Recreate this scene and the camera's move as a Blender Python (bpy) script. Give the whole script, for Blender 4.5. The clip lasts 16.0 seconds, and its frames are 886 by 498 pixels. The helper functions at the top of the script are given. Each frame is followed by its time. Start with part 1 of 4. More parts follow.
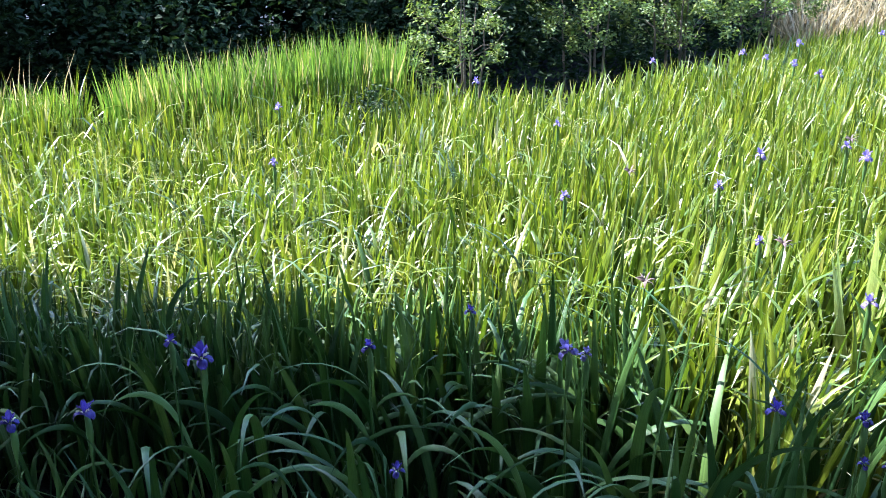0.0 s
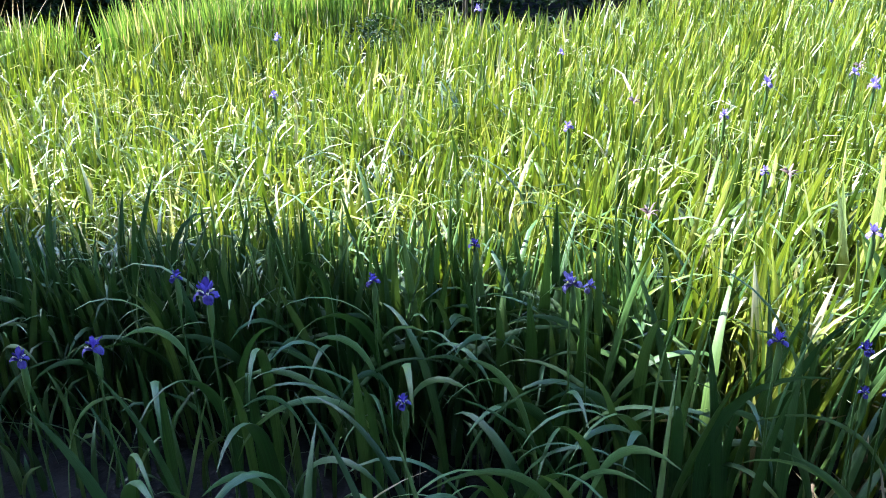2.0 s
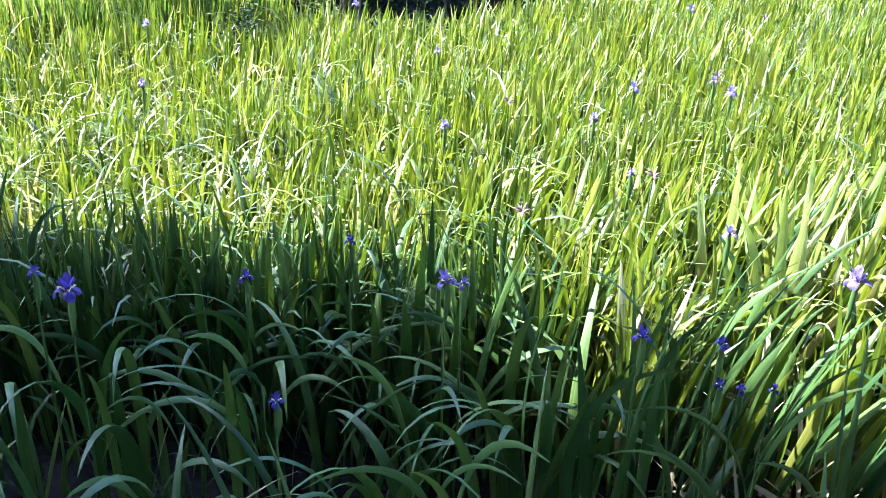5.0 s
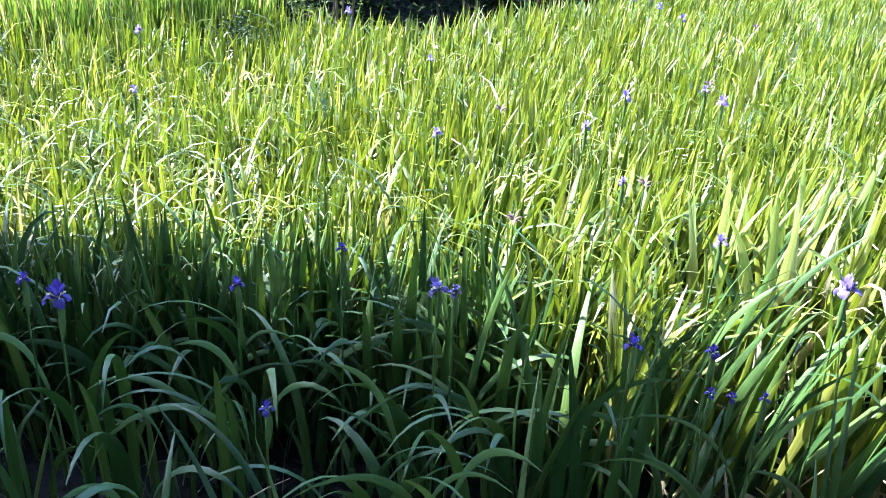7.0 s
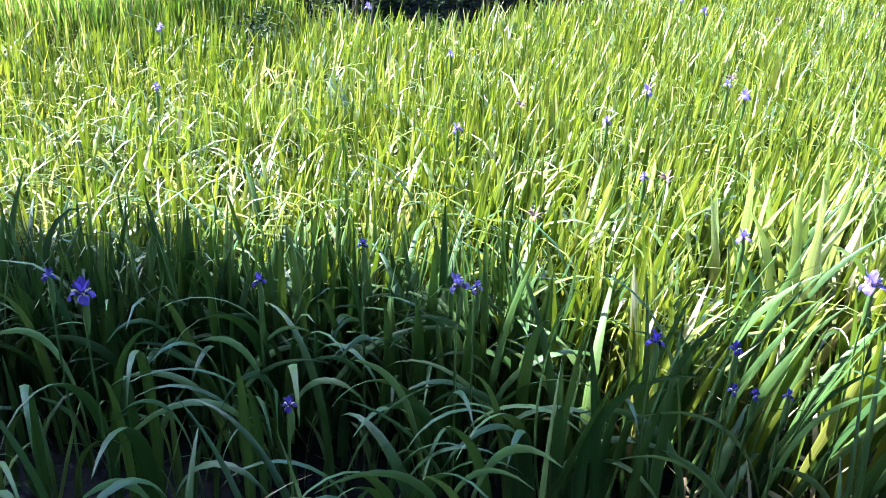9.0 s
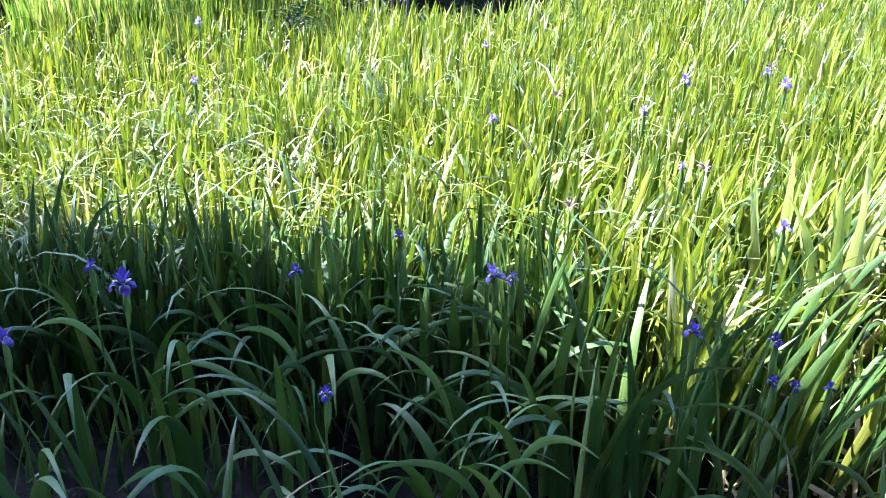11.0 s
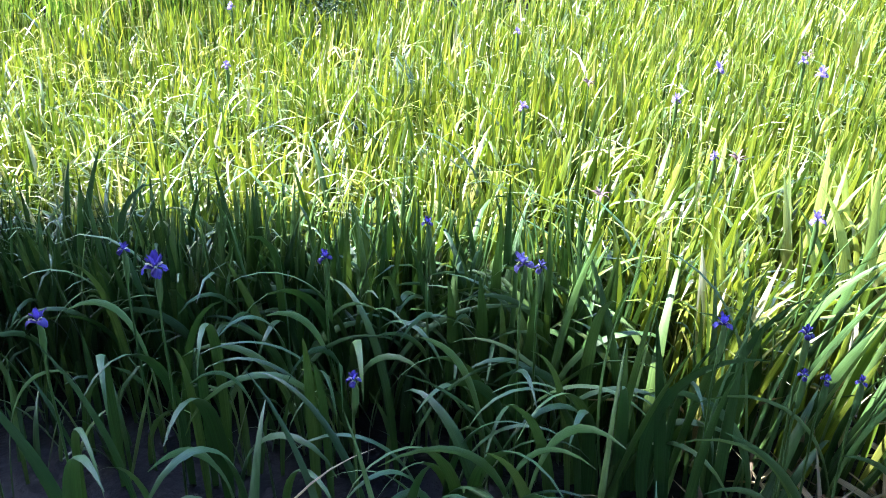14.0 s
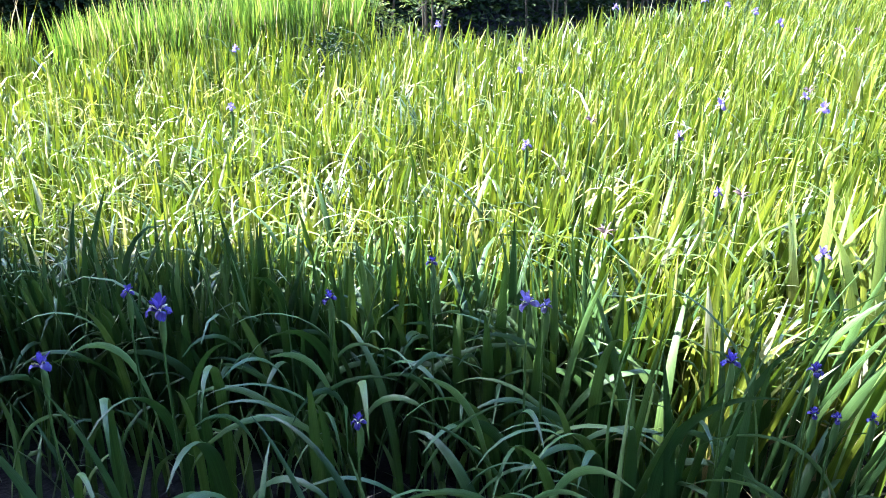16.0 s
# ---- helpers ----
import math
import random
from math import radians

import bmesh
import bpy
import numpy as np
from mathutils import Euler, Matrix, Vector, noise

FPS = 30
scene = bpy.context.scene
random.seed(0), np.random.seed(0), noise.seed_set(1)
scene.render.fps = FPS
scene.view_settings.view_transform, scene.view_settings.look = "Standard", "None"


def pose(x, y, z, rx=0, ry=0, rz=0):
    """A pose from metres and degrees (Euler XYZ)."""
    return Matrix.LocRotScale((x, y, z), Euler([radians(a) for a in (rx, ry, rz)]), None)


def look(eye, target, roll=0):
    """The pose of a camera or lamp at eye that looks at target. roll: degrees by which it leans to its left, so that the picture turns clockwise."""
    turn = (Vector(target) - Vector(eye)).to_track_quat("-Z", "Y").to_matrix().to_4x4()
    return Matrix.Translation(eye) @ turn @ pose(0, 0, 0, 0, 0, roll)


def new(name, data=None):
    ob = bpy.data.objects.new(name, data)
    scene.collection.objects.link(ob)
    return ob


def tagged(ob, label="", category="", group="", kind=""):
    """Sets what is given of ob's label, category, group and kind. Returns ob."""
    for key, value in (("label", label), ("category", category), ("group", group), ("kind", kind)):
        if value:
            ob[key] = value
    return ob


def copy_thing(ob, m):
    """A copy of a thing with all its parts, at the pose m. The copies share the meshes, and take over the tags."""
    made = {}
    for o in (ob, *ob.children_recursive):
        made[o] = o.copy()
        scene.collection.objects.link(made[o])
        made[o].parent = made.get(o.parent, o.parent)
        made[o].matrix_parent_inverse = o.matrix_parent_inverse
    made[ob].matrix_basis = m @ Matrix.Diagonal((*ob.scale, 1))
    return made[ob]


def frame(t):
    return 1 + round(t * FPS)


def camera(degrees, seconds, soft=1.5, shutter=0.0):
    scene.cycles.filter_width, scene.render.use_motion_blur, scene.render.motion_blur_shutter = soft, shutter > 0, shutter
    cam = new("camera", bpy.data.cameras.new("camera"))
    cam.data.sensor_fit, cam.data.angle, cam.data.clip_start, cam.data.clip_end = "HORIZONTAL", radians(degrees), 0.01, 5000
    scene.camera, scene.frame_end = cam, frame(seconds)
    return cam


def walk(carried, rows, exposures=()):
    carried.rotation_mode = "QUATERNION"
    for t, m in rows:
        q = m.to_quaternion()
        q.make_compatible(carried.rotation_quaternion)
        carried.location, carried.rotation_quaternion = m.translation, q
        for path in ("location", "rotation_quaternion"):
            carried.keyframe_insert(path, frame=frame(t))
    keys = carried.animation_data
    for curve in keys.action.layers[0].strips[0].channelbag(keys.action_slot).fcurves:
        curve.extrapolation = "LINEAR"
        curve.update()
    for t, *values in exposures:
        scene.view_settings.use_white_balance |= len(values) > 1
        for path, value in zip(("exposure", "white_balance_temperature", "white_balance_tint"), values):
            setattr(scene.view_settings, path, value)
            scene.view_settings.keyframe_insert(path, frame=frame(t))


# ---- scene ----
cam = camera(53.0, 16.0, soft=0.9)
# seconds, x, y, z, yaw, pitch, roll
PATH = [
    (0.0, 0.000, 0.000, 1.750, -0.00, -19.00, 1.00),
    (0.5, 0.001, 0.004, 1.752, -0.12, -20.49, 1.17),
    (1.0, -0.001, 0.003, 1.752, -0.19, -21.59, 1.30),
    (1.5, -0.001, 0.008, 1.756, -0.11, -22.58, 1.52),
    (2.0, -0.002, 0.007, 1.757, -0.01, -23.48, 1.54),
    (2.5, -0.003, 0.006, 1.756, -0.13, -24.24, 1.49),
    (3.0, -0.003, 0.007, 1.761, -0.77, -24.90, 1.33),
    (3.5, -0.002, 0.004, 1.761, -1.62, -25.14, 0.86),
    (4.0, -0.003, 0.007, 1.761, -3.50, -25.03, -0.13),
    (4.5, -0.003, 0.007, 1.761, -5.40, -24.42, -1.14),
    (5.0, -0.003, 0.008, 1.761, -7.15, -23.73, -2.14),
    (5.2, -0.003, 0.008, 1.761, -7.69, -23.50, -2.54),
    (7.3, -0.002, 0.009, 1.761, -7.46, -23.24, -2.52),
    (7.5, -0.003, 0.009, 1.761, -7.05, -23.39, -2.25),
    (8.0, -0.001, 0.011, 1.764, -6.47, -23.56, -1.83),
    (8.5, -0.003, 0.010, 1.762, -6.53, -23.54, -1.86),
    (8.7, -0.005, 0.010, 1.764, -6.53, -23.55, -1.94),
    (11.0, -0.004, 0.009, 1.759, -4.33, -24.13, -0.90),
    (11.5, -0.003, 0.009, 1.757, -3.73, -24.32, -0.98),
    (12.0, -0.004, 0.009, 1.761, -3.28, -24.61, -0.84),
    (12.5, -0.005, 0.009, 1.759, -2.89, -24.84, -0.71),
    (13.0, -0.007, 0.011, 1.763, -2.58, -25.07, -0.80),
    (13.5, -0.007, 0.007, 1.762, -2.40, -25.11, -0.85),
    (14.0, -0.006, 0.009, 1.762, -2.38, -25.04, -0.83),
    (14.5, -0.005, 0.010, 1.764, -2.35, -24.66, -0.85),
    (15.0, -0.004, 0.012, 1.765, -2.34, -23.90, -0.60),
    (15.5, -0.004, 0.015, 1.764, -2.34, -23.11, -0.49),
    (16.0, -0.005, 0.016, 1.765, -2.32, -22.63, -0.21),
]
EXPOSURES = [(0.0, 2.72, 5250, 10), (1.5, 2.88, 5250, 12), (3.5, 3.12, 5300, 15), (8.5, 3.10, 5300, 14), (12.0, 3.26, 5350, 17), (16.0, 3.28, 5300, 16)]
walk(cam, [(t, pose(x, y, z, 90 + p, r, a)) for t, x, y, z, a, p, r in PATH], EXPOSURES)

# ---- light: high sun ahead and to the left, clear sky ----
SUN_AZ, SUN_EL = radians(66), radians(50)      # azimuth counted from +y towards -x
to_sun = Vector((-math.sin(SUN_AZ) * math.cos(SUN_EL), math.cos(SUN_AZ) * math.cos(SUN_EL), math.sin(SUN_EL)))
world = bpy.data.worlds.new("sky")
scene.world = world
world.use_nodes = True
wt = world.node_tree
sky = wt.nodes.new("ShaderNodeTexSky")
sky.sky_type, sky.sun_disc = "NISHITA", False
sky.ozone_density, sky.dust_density = 1.2, 1.6
sky.sun_elevation, sky.sun_rotation = SUN_EL, -SUN_AZ
wt.links.new(sky.outputs[0], wt.nodes["Background"].inputs[0])
wt.nodes["Background"].inputs[1].default_value = 0.20
sun_data = bpy.data.lights.new("sun", "SUN")
sun_data.energy, sun_data.angle, sun_data.color = 5.0, radians(0.6), (1.0, 0.91, 0.76)
sun = new("sun", sun_data)
sun.matrix_world = look(to_sun * 30, (0, 0, 0))


# ---- materials ----
def material(name):
    m = bpy.data.materials.new(name)
    m.use_nodes = True
    t = m.node_tree
    return m, t, t.nodes["Principled BSDF"], t.nodes["Material Output"]


def ramp(t, stops, fac):
    n = t.nodes.new("ShaderNodeValToRGB")
    els = n.color_ramp.elements
    while len(els) < len(stops):
        els.new(0.5)
    for e, (p, c) in zip(els, stops):
        e.position, e.color = p, (*c, 1)
    t.links.new(fac, n.inputs[0])
    return n.outputs[0]


def mixed(t, fac, a, b, mode="MIX"):
    n = t.nodes.new("ShaderNodeMix")
    n.data_type, n.blend_type = "RGBA", mode
    for socket, v in ((n.inputs[0], fac), (n.inputs[6], a), (n.inputs[7], b)):
        if hasattr(v, "is_output"):
            t.links.new(v, socket)
        elif isinstance(v, tuple):
            socket.default_value = (*v, 1)
        else:
            socket.default_value = v
    return n.outputs[2]


def noise_fac(t, scale, detail=3.0, coord=None):
    n = t.nodes.new("ShaderNodeTexNoise")
    n.inputs["Scale"].default_value, n.inputs["Detail"].default_value = scale, detail
    if coord is not None:
        t.links.new(coord, n.inputs["Vector"])
    return n.outputs["Fac"]


def leaf_material(name, stops, through_gain, share, rough=0.42, single=True, tips=None, veins=18.0, spec=0.5):
    """A thin leaf: gloss and paint above, light passing through it. single: one object a leaf, else joined leaves."""
    m, t, bsdf, out = material(name)
    if single:
        rnd = t.nodes.new("ShaderNodeObjectInfo").outputs["Random"]
    else:
        rnd = t.nodes.new("ShaderNodeNewGeometry").outputs["Random Per Island"]
    col = ramp(t, stops, rnd)
    uv = t.nodes.new("ShaderNodeUVMap")
    sep = t.nodes.new("ShaderNodeSeparateXYZ")
    t.links.new(uv.outputs[0], sep.inputs[0])
    if veins:
        stretch = t.nodes.new("ShaderNodeMapping")
        stretch.inputs["Scale"].default_value = (veins, 1.5, 1)
        t.links.new(uv.outputs[0], stretch.inputs[0])
        v = noise_fac(t, 1.0, 2.0, stretch.outputs[0])
        dark = mixed(t, 1.0, col, (0.62, 0.66, 0.6), "MULTIPLY")
        col = mixed(t, ramp(t, [(0.42, (1, 1, 1)), (0.6, (0, 0, 0))], v), col, dark)
        bump = t.nodes.new("ShaderNodeBump")
        bump.inputs["Strength"].default_value, bump.inputs["Distance"].default_value = 0.25, 0.002
        t.links.new(v, bump.inputs["Height"])
        t.links.new(bump.outputs[0], bsdf.inputs["Normal"])
    geo = t.nodes.new("ShaderNodeNewGeometry")
    patch = noise_fac(t, 3.0, 3.0, geo.outputs["Position"])
    col = mixed(t, ramp(t, [(0.35, (0, 0, 0)), (0.7, (0.6, 0.6, 0.6))], patch), col, mixed(t, 1.0, col, (1.15, 1.0, 0.7), "MULTIPLY"))
    if tips:
        add = t.nodes.new("ShaderNodeMath")
        add.operation, add.inputs[1].default_value = "MULTIPLY_ADD", 0.25
        t.links.new(rnd, add.inputs[0])
        t.links.new(sep.outputs[1], add.inputs[2])
        col = mixed(t, ramp(t, [(tips[1], (0, 0, 0)), (tips[1] + 0.08, (1, 1, 1))], add.outputs[0]), col, tips[0])
    t.links.new(col, bsdf.inputs["Base Color"])
    bsdf.inputs["Roughness"].default_value = rough
    bsdf.inputs["Specular IOR Level"].default_value = spec
    tr = t.nodes.new("ShaderNodeBsdfTranslucent")
    t.links.new(mixed(t, 1.0, col, through_gain, "MULTIPLY"), tr.inputs[0])
    mix = t.nodes.new("ShaderNodeMixShader")
    mix.inputs[0].default_value = share
    t.links.new(bsdf.outputs[0], mix.inputs[1])
    t.links.new(tr.outputs[0], mix.inputs[2])
    t.links.new(mix.outputs[0], out.inputs[0])
    return m


# one iris leaf in two palettes: darkened for the shaded front, brighter for the sun
SHADE_GREEN = [(0.0, (0.024, 0.062, 0.016)), (0.35, (0.038, 0.088, 0.022)), (0.7, (0.062, 0.120, 0.029)), (1.0, (0.095, 0.155, 0.042))]
# the pale end stops stand for straw leaves and sun glare
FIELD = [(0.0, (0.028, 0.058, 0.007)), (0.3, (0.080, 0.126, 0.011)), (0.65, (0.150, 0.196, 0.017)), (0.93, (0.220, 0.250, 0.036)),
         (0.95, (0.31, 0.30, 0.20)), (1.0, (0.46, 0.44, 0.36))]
REED = [(0.0, (0.06, 0.12, 0.022)), (0.6, (0.10, 0.165, 0.030)), (0.90, (0.14, 0.20, 0.042)), (0.96, (0.3, 0.26, 0.16)), (1.0, (0.36, 0.3, 0.2))]
M_SHADE_LEAF = leaf_material("iris_leaf", SHADE_GREEN, (1.3, 1.3, 0.7), 0.10, 0.50, True, ((0.26, 0.21, 0.10), 1.16), spec=0.30)
M_SHADE_JOINED = leaf_material("shade_iris_leaf_joined", SHADE_GREEN, (1.3, 1.3, 0.7), 0.10, 0.45, False, None, 10.0, 0.35)
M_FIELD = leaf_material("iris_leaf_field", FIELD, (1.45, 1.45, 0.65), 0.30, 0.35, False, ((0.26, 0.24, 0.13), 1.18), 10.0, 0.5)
# full sun on these broad leaves is put into their pale stops
M_BROAD_GLARE = leaf_material("broad_leaf_glare", [(0.0, (0.17, 0.25, 0.06)), (0.6, (0.27, 0.34, 0.12)), (1.0, (0.38, 0.42, 0.21))], (1.3, 1.3, 0.8), 0.30, 0.36, True, None, spec=0.6)
M_REED = leaf_material("reed_leaf", REED, (1.6, 1.6, 0.8), 0.36, 0.5, False, ((0.44, 0.40, 0.32), 1.02), 0, 0.3)
M_DEAD = leaf_material("dead_leaf", [(0.0, (0.10, 0.07, 0.04)), (0.5, (0.27, 0.21, 0.12)), (1.0, (0.48, 0.41, 0.28))], (0.9, 0.85, 0.7), 0.25, 0.7, False, None, 8.0)
M_STRAW = leaf_material("dry_straw", [(0.0, (0.22, 0.18, 0.10)), (1.0, (0.46, 0.40, 0.27))], (0.9, 0.85, 0.7), 0.3, 0.7, False, None, 0)
# pale tone painted in place of sun glare on overhanging leaves
M_GLARE = leaf_material("glare_leaf", [(0.0, (0.17, 0.21, 0.08)), (0.5, (0.26, 0.28, 0.15)), (1.0, (0.38, 0.38, 0.26))], (0.9, 0.9, 0.8), 0.25, 0.5, False, None, 8.0, 0.4)
M_SHRUB = leaf_material("shrub_leaf", [(0.0, (0.045, 0.080, 0.020)), (0.6, (0.095, 0.140, 0.038)), (1.0, (0.18, 0.22, 0.075))], (1.5, 1.5, 0.8), 0.35, 0.5, False, None, 0, 0.35)
# leaf tones lowered so the colour holds the gloom of the shaded wood
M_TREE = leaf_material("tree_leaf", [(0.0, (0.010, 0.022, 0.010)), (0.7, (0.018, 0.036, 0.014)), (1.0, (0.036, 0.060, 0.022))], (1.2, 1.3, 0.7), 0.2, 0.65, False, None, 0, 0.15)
M_WITHERED = leaf_material("withered_petal", [(0.0, (0.05, 0.035, 0.05)), (1.0, (0.13, 0.09, 0.09))], (0.9, 0.8, 0.8), 0.2, 0.8, True, None, 0)
M_STEM = leaf_material("flower_stem", [(0.0, (0.045, 0.10, 0.022)), (1.0, (0.075, 0.14, 0.034))], (1.2, 1.2, 0.8), 0.15, 0.5, True, None, 0)


def petal_material(name, colour, pale):
    m, t, bsdf, out = material(name)
    uv = t.nodes.new("ShaderNodeUVMap")
    sep = t.nodes.new("ShaderNodeSeparateXYZ")
    t.links.new(uv.outputs[0], sep.inputs[0])
    stretch = t.nodes.new("ShaderNodeMapping")
    stretch.inputs["Scale"].default_value = (14, 1.2, 1)
    t.links.new(uv.outputs[0], stretch.inputs[0])
    v = noise_fac(t, 1.0, 3.0, stretch.outputs[0])
    col = mixed(t, ramp(t, [(0.4, (0, 0, 0)), (0.7, (1, 1, 1))], v), colour, pale)
    rnd = t.nodes.new("ShaderNodeObjectInfo").outputs["Random"]
    col = mixed(t, ramp(t, [(0.0, (0, 0, 0)), (1.0, (0.35, 0.35, 0.35))], rnd), col, pale)
    t.links.new(col, bsdf.inputs["Base Color"])
    bsdf.inputs["Roughness"].default_value = 0.5
    tr = t.nodes.new("ShaderNodeBsdfTranslucent")
    t.links.new(col, tr.inputs[0])
    mix = t.nodes.new("ShaderNodeMixShader")
    mix.inputs[0].default_value = 0.5
    t.links.new(bsdf.outputs[0], mix.inputs[1])
    t.links.new(tr.outputs[0], mix.inputs[2])
    t.links.new(mix.outputs[0], out.inputs[0])
    return m


# the same petal in two tones: darkened for shade, paled for full sun
M_PETAL_SHADE = petal_material("violet_petal_shade", (0.040, 0.020, 0.23), (0.11, 0.08, 0.36))
M_PETAL_SUN = petal_material("violet_petal_sun", (0.125, 0.085, 0.34), (0.27, 0.22, 0.50))
M_SIGNAL = petal_material("petal_mark", (0.75, 0.70, 0.45), (0.80, 0.78, 0.70))


def bark_material():
    m, t, bsdf, out = material("bark")
    geo = t.nodes.new("ShaderNodeNewGeometry")
    stretch = t.nodes.new("ShaderNodeMapping")
    stretch.inputs["Scale"].default_value = (1, 1, 0.18)
    t.links.new(geo.outputs["Position"], stretch.inputs[0])
    v = noise_fac(t, 30, 6, stretch.outputs[0])
    t.links.new(ramp(t, [(0.3, (0.035, 0.028, 0.02)), (0.7, (0.14, 0.11, 0.08))], v), bsdf.inputs["Base Color"])
    bsdf.inputs["Roughness"].default_value = 0.9
    bump = t.nodes.new("ShaderNodeBump")
    bump.inputs["Strength"].default_value, bump.inputs["Distance"].default_value = 0.8, 0.02
    t.links.new(v, bump.inputs["Height"])
    t.links.new(bump.outputs[0], bsdf.inputs["Normal"])
    return m


M_BARK = bark_material()


def mud_material():
    m, t, bsdf, out = material("wet_mud")
    geo = t.nodes.new("ShaderNodeNewGeometry")
    big = noise_fac(t, 1.3, 4, geo.outputs["Position"])
    fine = noise_fac(t, 38, 6, geo.outputs["Position"])
    # mud tones taken down to a bluish near-black to carry the deep shade
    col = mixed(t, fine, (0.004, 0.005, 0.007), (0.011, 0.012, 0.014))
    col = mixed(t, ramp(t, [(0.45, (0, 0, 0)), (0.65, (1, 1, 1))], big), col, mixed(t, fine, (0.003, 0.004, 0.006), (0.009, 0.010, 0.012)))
    t.links.new(col, bsdf.inputs["Base Color"])
    t.links.new(ramp(t, [(0.42, (0.95, 0.95, 0.95)), (0.62, (0.6, 0.6, 0.6))], big), bsdf.inputs["Roughness"])
    bump = t.nodes.new("ShaderNodeBump")
    bsdf.inputs["Specular IOR Level"].default_value = 0.1
    bump.inputs["Strength"].default_value, bump.inputs["Distance"].default_value = 0.7, 0.02
    t.links.new(fine, bump.inputs["Height"])
    t.links.new(bump.outputs[0], bsdf.inputs["Normal"])
    return m


M_MUD = mud_material()


def water_material():
    m, t, bsdf, out = material("shallow_water")
    bsdf.inputs["Base Color"].default_value = (0.02, 0.018, 0.012, 1)
    bsdf.inputs["Roughness"].default_value = 0.06
    geo = t.nodes.new("ShaderNodeNewGeometry")
    bump = t.nodes.new("ShaderNodeBump")
    bump.inputs["Strength"].default_value, bump.inputs["Distance"].default_value = 0.3, 0.01
    t.links.new(noise_fac(t, 9, 3, geo.outputs["Position"]), bump.inputs["Height"])
    t.links.new(bump.outputs[0], bsdf.inputs["Normal"])
    return m


M_WATER = water_material()


# ---- mesh helpers ----
def raw_mesh(name, verts, faces, mat, uvs=None, smooth=True):
    """A mesh from arrays: verts (n, 3), faces (m, 3 or 4), uvs a row for each vertex."""
    verts, faces = np.asarray(verts, dtype=np.float32), np.asarray(faces, dtype=np.int32)
    me = bpy.data.meshes.new(name)
    k = faces.shape[1]
    me.vertices.add(len(verts))
    me.vertices.foreach_set("co", verts.ravel())
    me.loops.add(faces.size)
    me.loops.foreach_set("vertex_index", faces.ravel())
    me.polygons.add(len(faces))
    me.polygons.foreach_set("loop_start", np.arange(0, faces.size, k, dtype=np.int32))
    me.polygons.foreach_set("use_smooth", np.full(len(faces), smooth))
    if uvs is not None:
        layer = me.uv_layers.new(name="UVMap")
        layer.data.foreach_set("uv", np.asarray(uvs, dtype=np.float32)[faces.ravel()].ravel())
    me.materials.append(mat)
    me.update(calc_edges=True)
    me.validate()
    return me


def blades(rng, base, length, width, azim, tilt, bend, sharp, twist, rings=9, fold=0.12, across=3, waist=0.55, edge=None):
    """Long leaves as arrays. base (n, 3); tilt: lean at the foot; bend: further turn towards the tip, all in radians;
    sharp: how late along the leaf the bend comes; azim: the way it leans; twist: turn of the flat side."""
    n = len(base)
    s = np.linspace(0, 1, rings)
    ang = tilt[:, None] + bend[:, None] * s[None, :] ** sharp[:, None]
    step = (length / (rings - 1))[:, None]
    mid = 0.5 * (ang[:, 1:] + ang[:, :-1])
    out = np.concatenate([np.zeros((n, 1)), np.cumsum(np.sin(mid) * step, 1)], 1)
    up = np.concatenate([np.zeros((n, 1)), np.cumsum(np.cos(mid) * step, 1)], 1)
    ca, sa = np.cos(azim)[:, None], np.sin(azim)[:, None]
    centre = np.stack([base[:, :1] + out * ca, base[:, 1:2] + out * sa, base[:, 2:3] + up], 2)
    tang = np.stack([np.sin(ang) * ca, np.sin(ang) * sa, np.cos(ang)], 2)
    side0 = np.stack([-sa + 0 * ang, ca + 0 * ang, 0 * ang], 2)
    norm0 = np.cross(side0, tang)
    if edge is not None:                              # lean in the plane of the leaf, as in a fan
        centre = centre + side0 * (up * np.tan(edge)[:, None])[..., None]
    tw = twist[:, None] * (0.4 + 0.6 * s[None, :])
    side = side0 * np.cos(tw)[..., None] + norm0 * np.sin(tw)[..., None]
    norm = np.cross(side, tang)
    taper = (1 - s)[None, :] / (1 - np.broadcast_to(waist, (n,)))[:, None]
    prof = (0.62 + 0.38 * np.minimum(s / 0.35, 1))[None, :] * np.clip(taper, 0.02, 1) ** 0.75
    w = 0.5 * width[:, None] * prof
    offs = np.linspace(-1, 1, across)
    rows = [centre + side * (w * o)[..., None] - norm * (w * fold * (1 - abs(o)) * 2)[..., None] for o in offs]
    verts = np.stack(rows, 2).reshape(-1, 3)
    uu = np.tile(np.linspace(0, 1, across)[None, None, :], (n, rings, 1)) + rng.random((n, 1, 1)) * 7
    vv = np.tile(s[None, :, None], (n, 1, across))
    uvs = np.stack([uu, vv], 3).reshape(-1, 2)
    idx = np.arange(n * rings * across).reshape(n, rings, across)
    quads = np.stack([idx[:, :-1, :-1], idx[:, :-1, 1:], idx[:, 1:, 1:], idx[:, 1:, :-1]], 3).reshape(-1, 4)
    return verts, quads, uvs


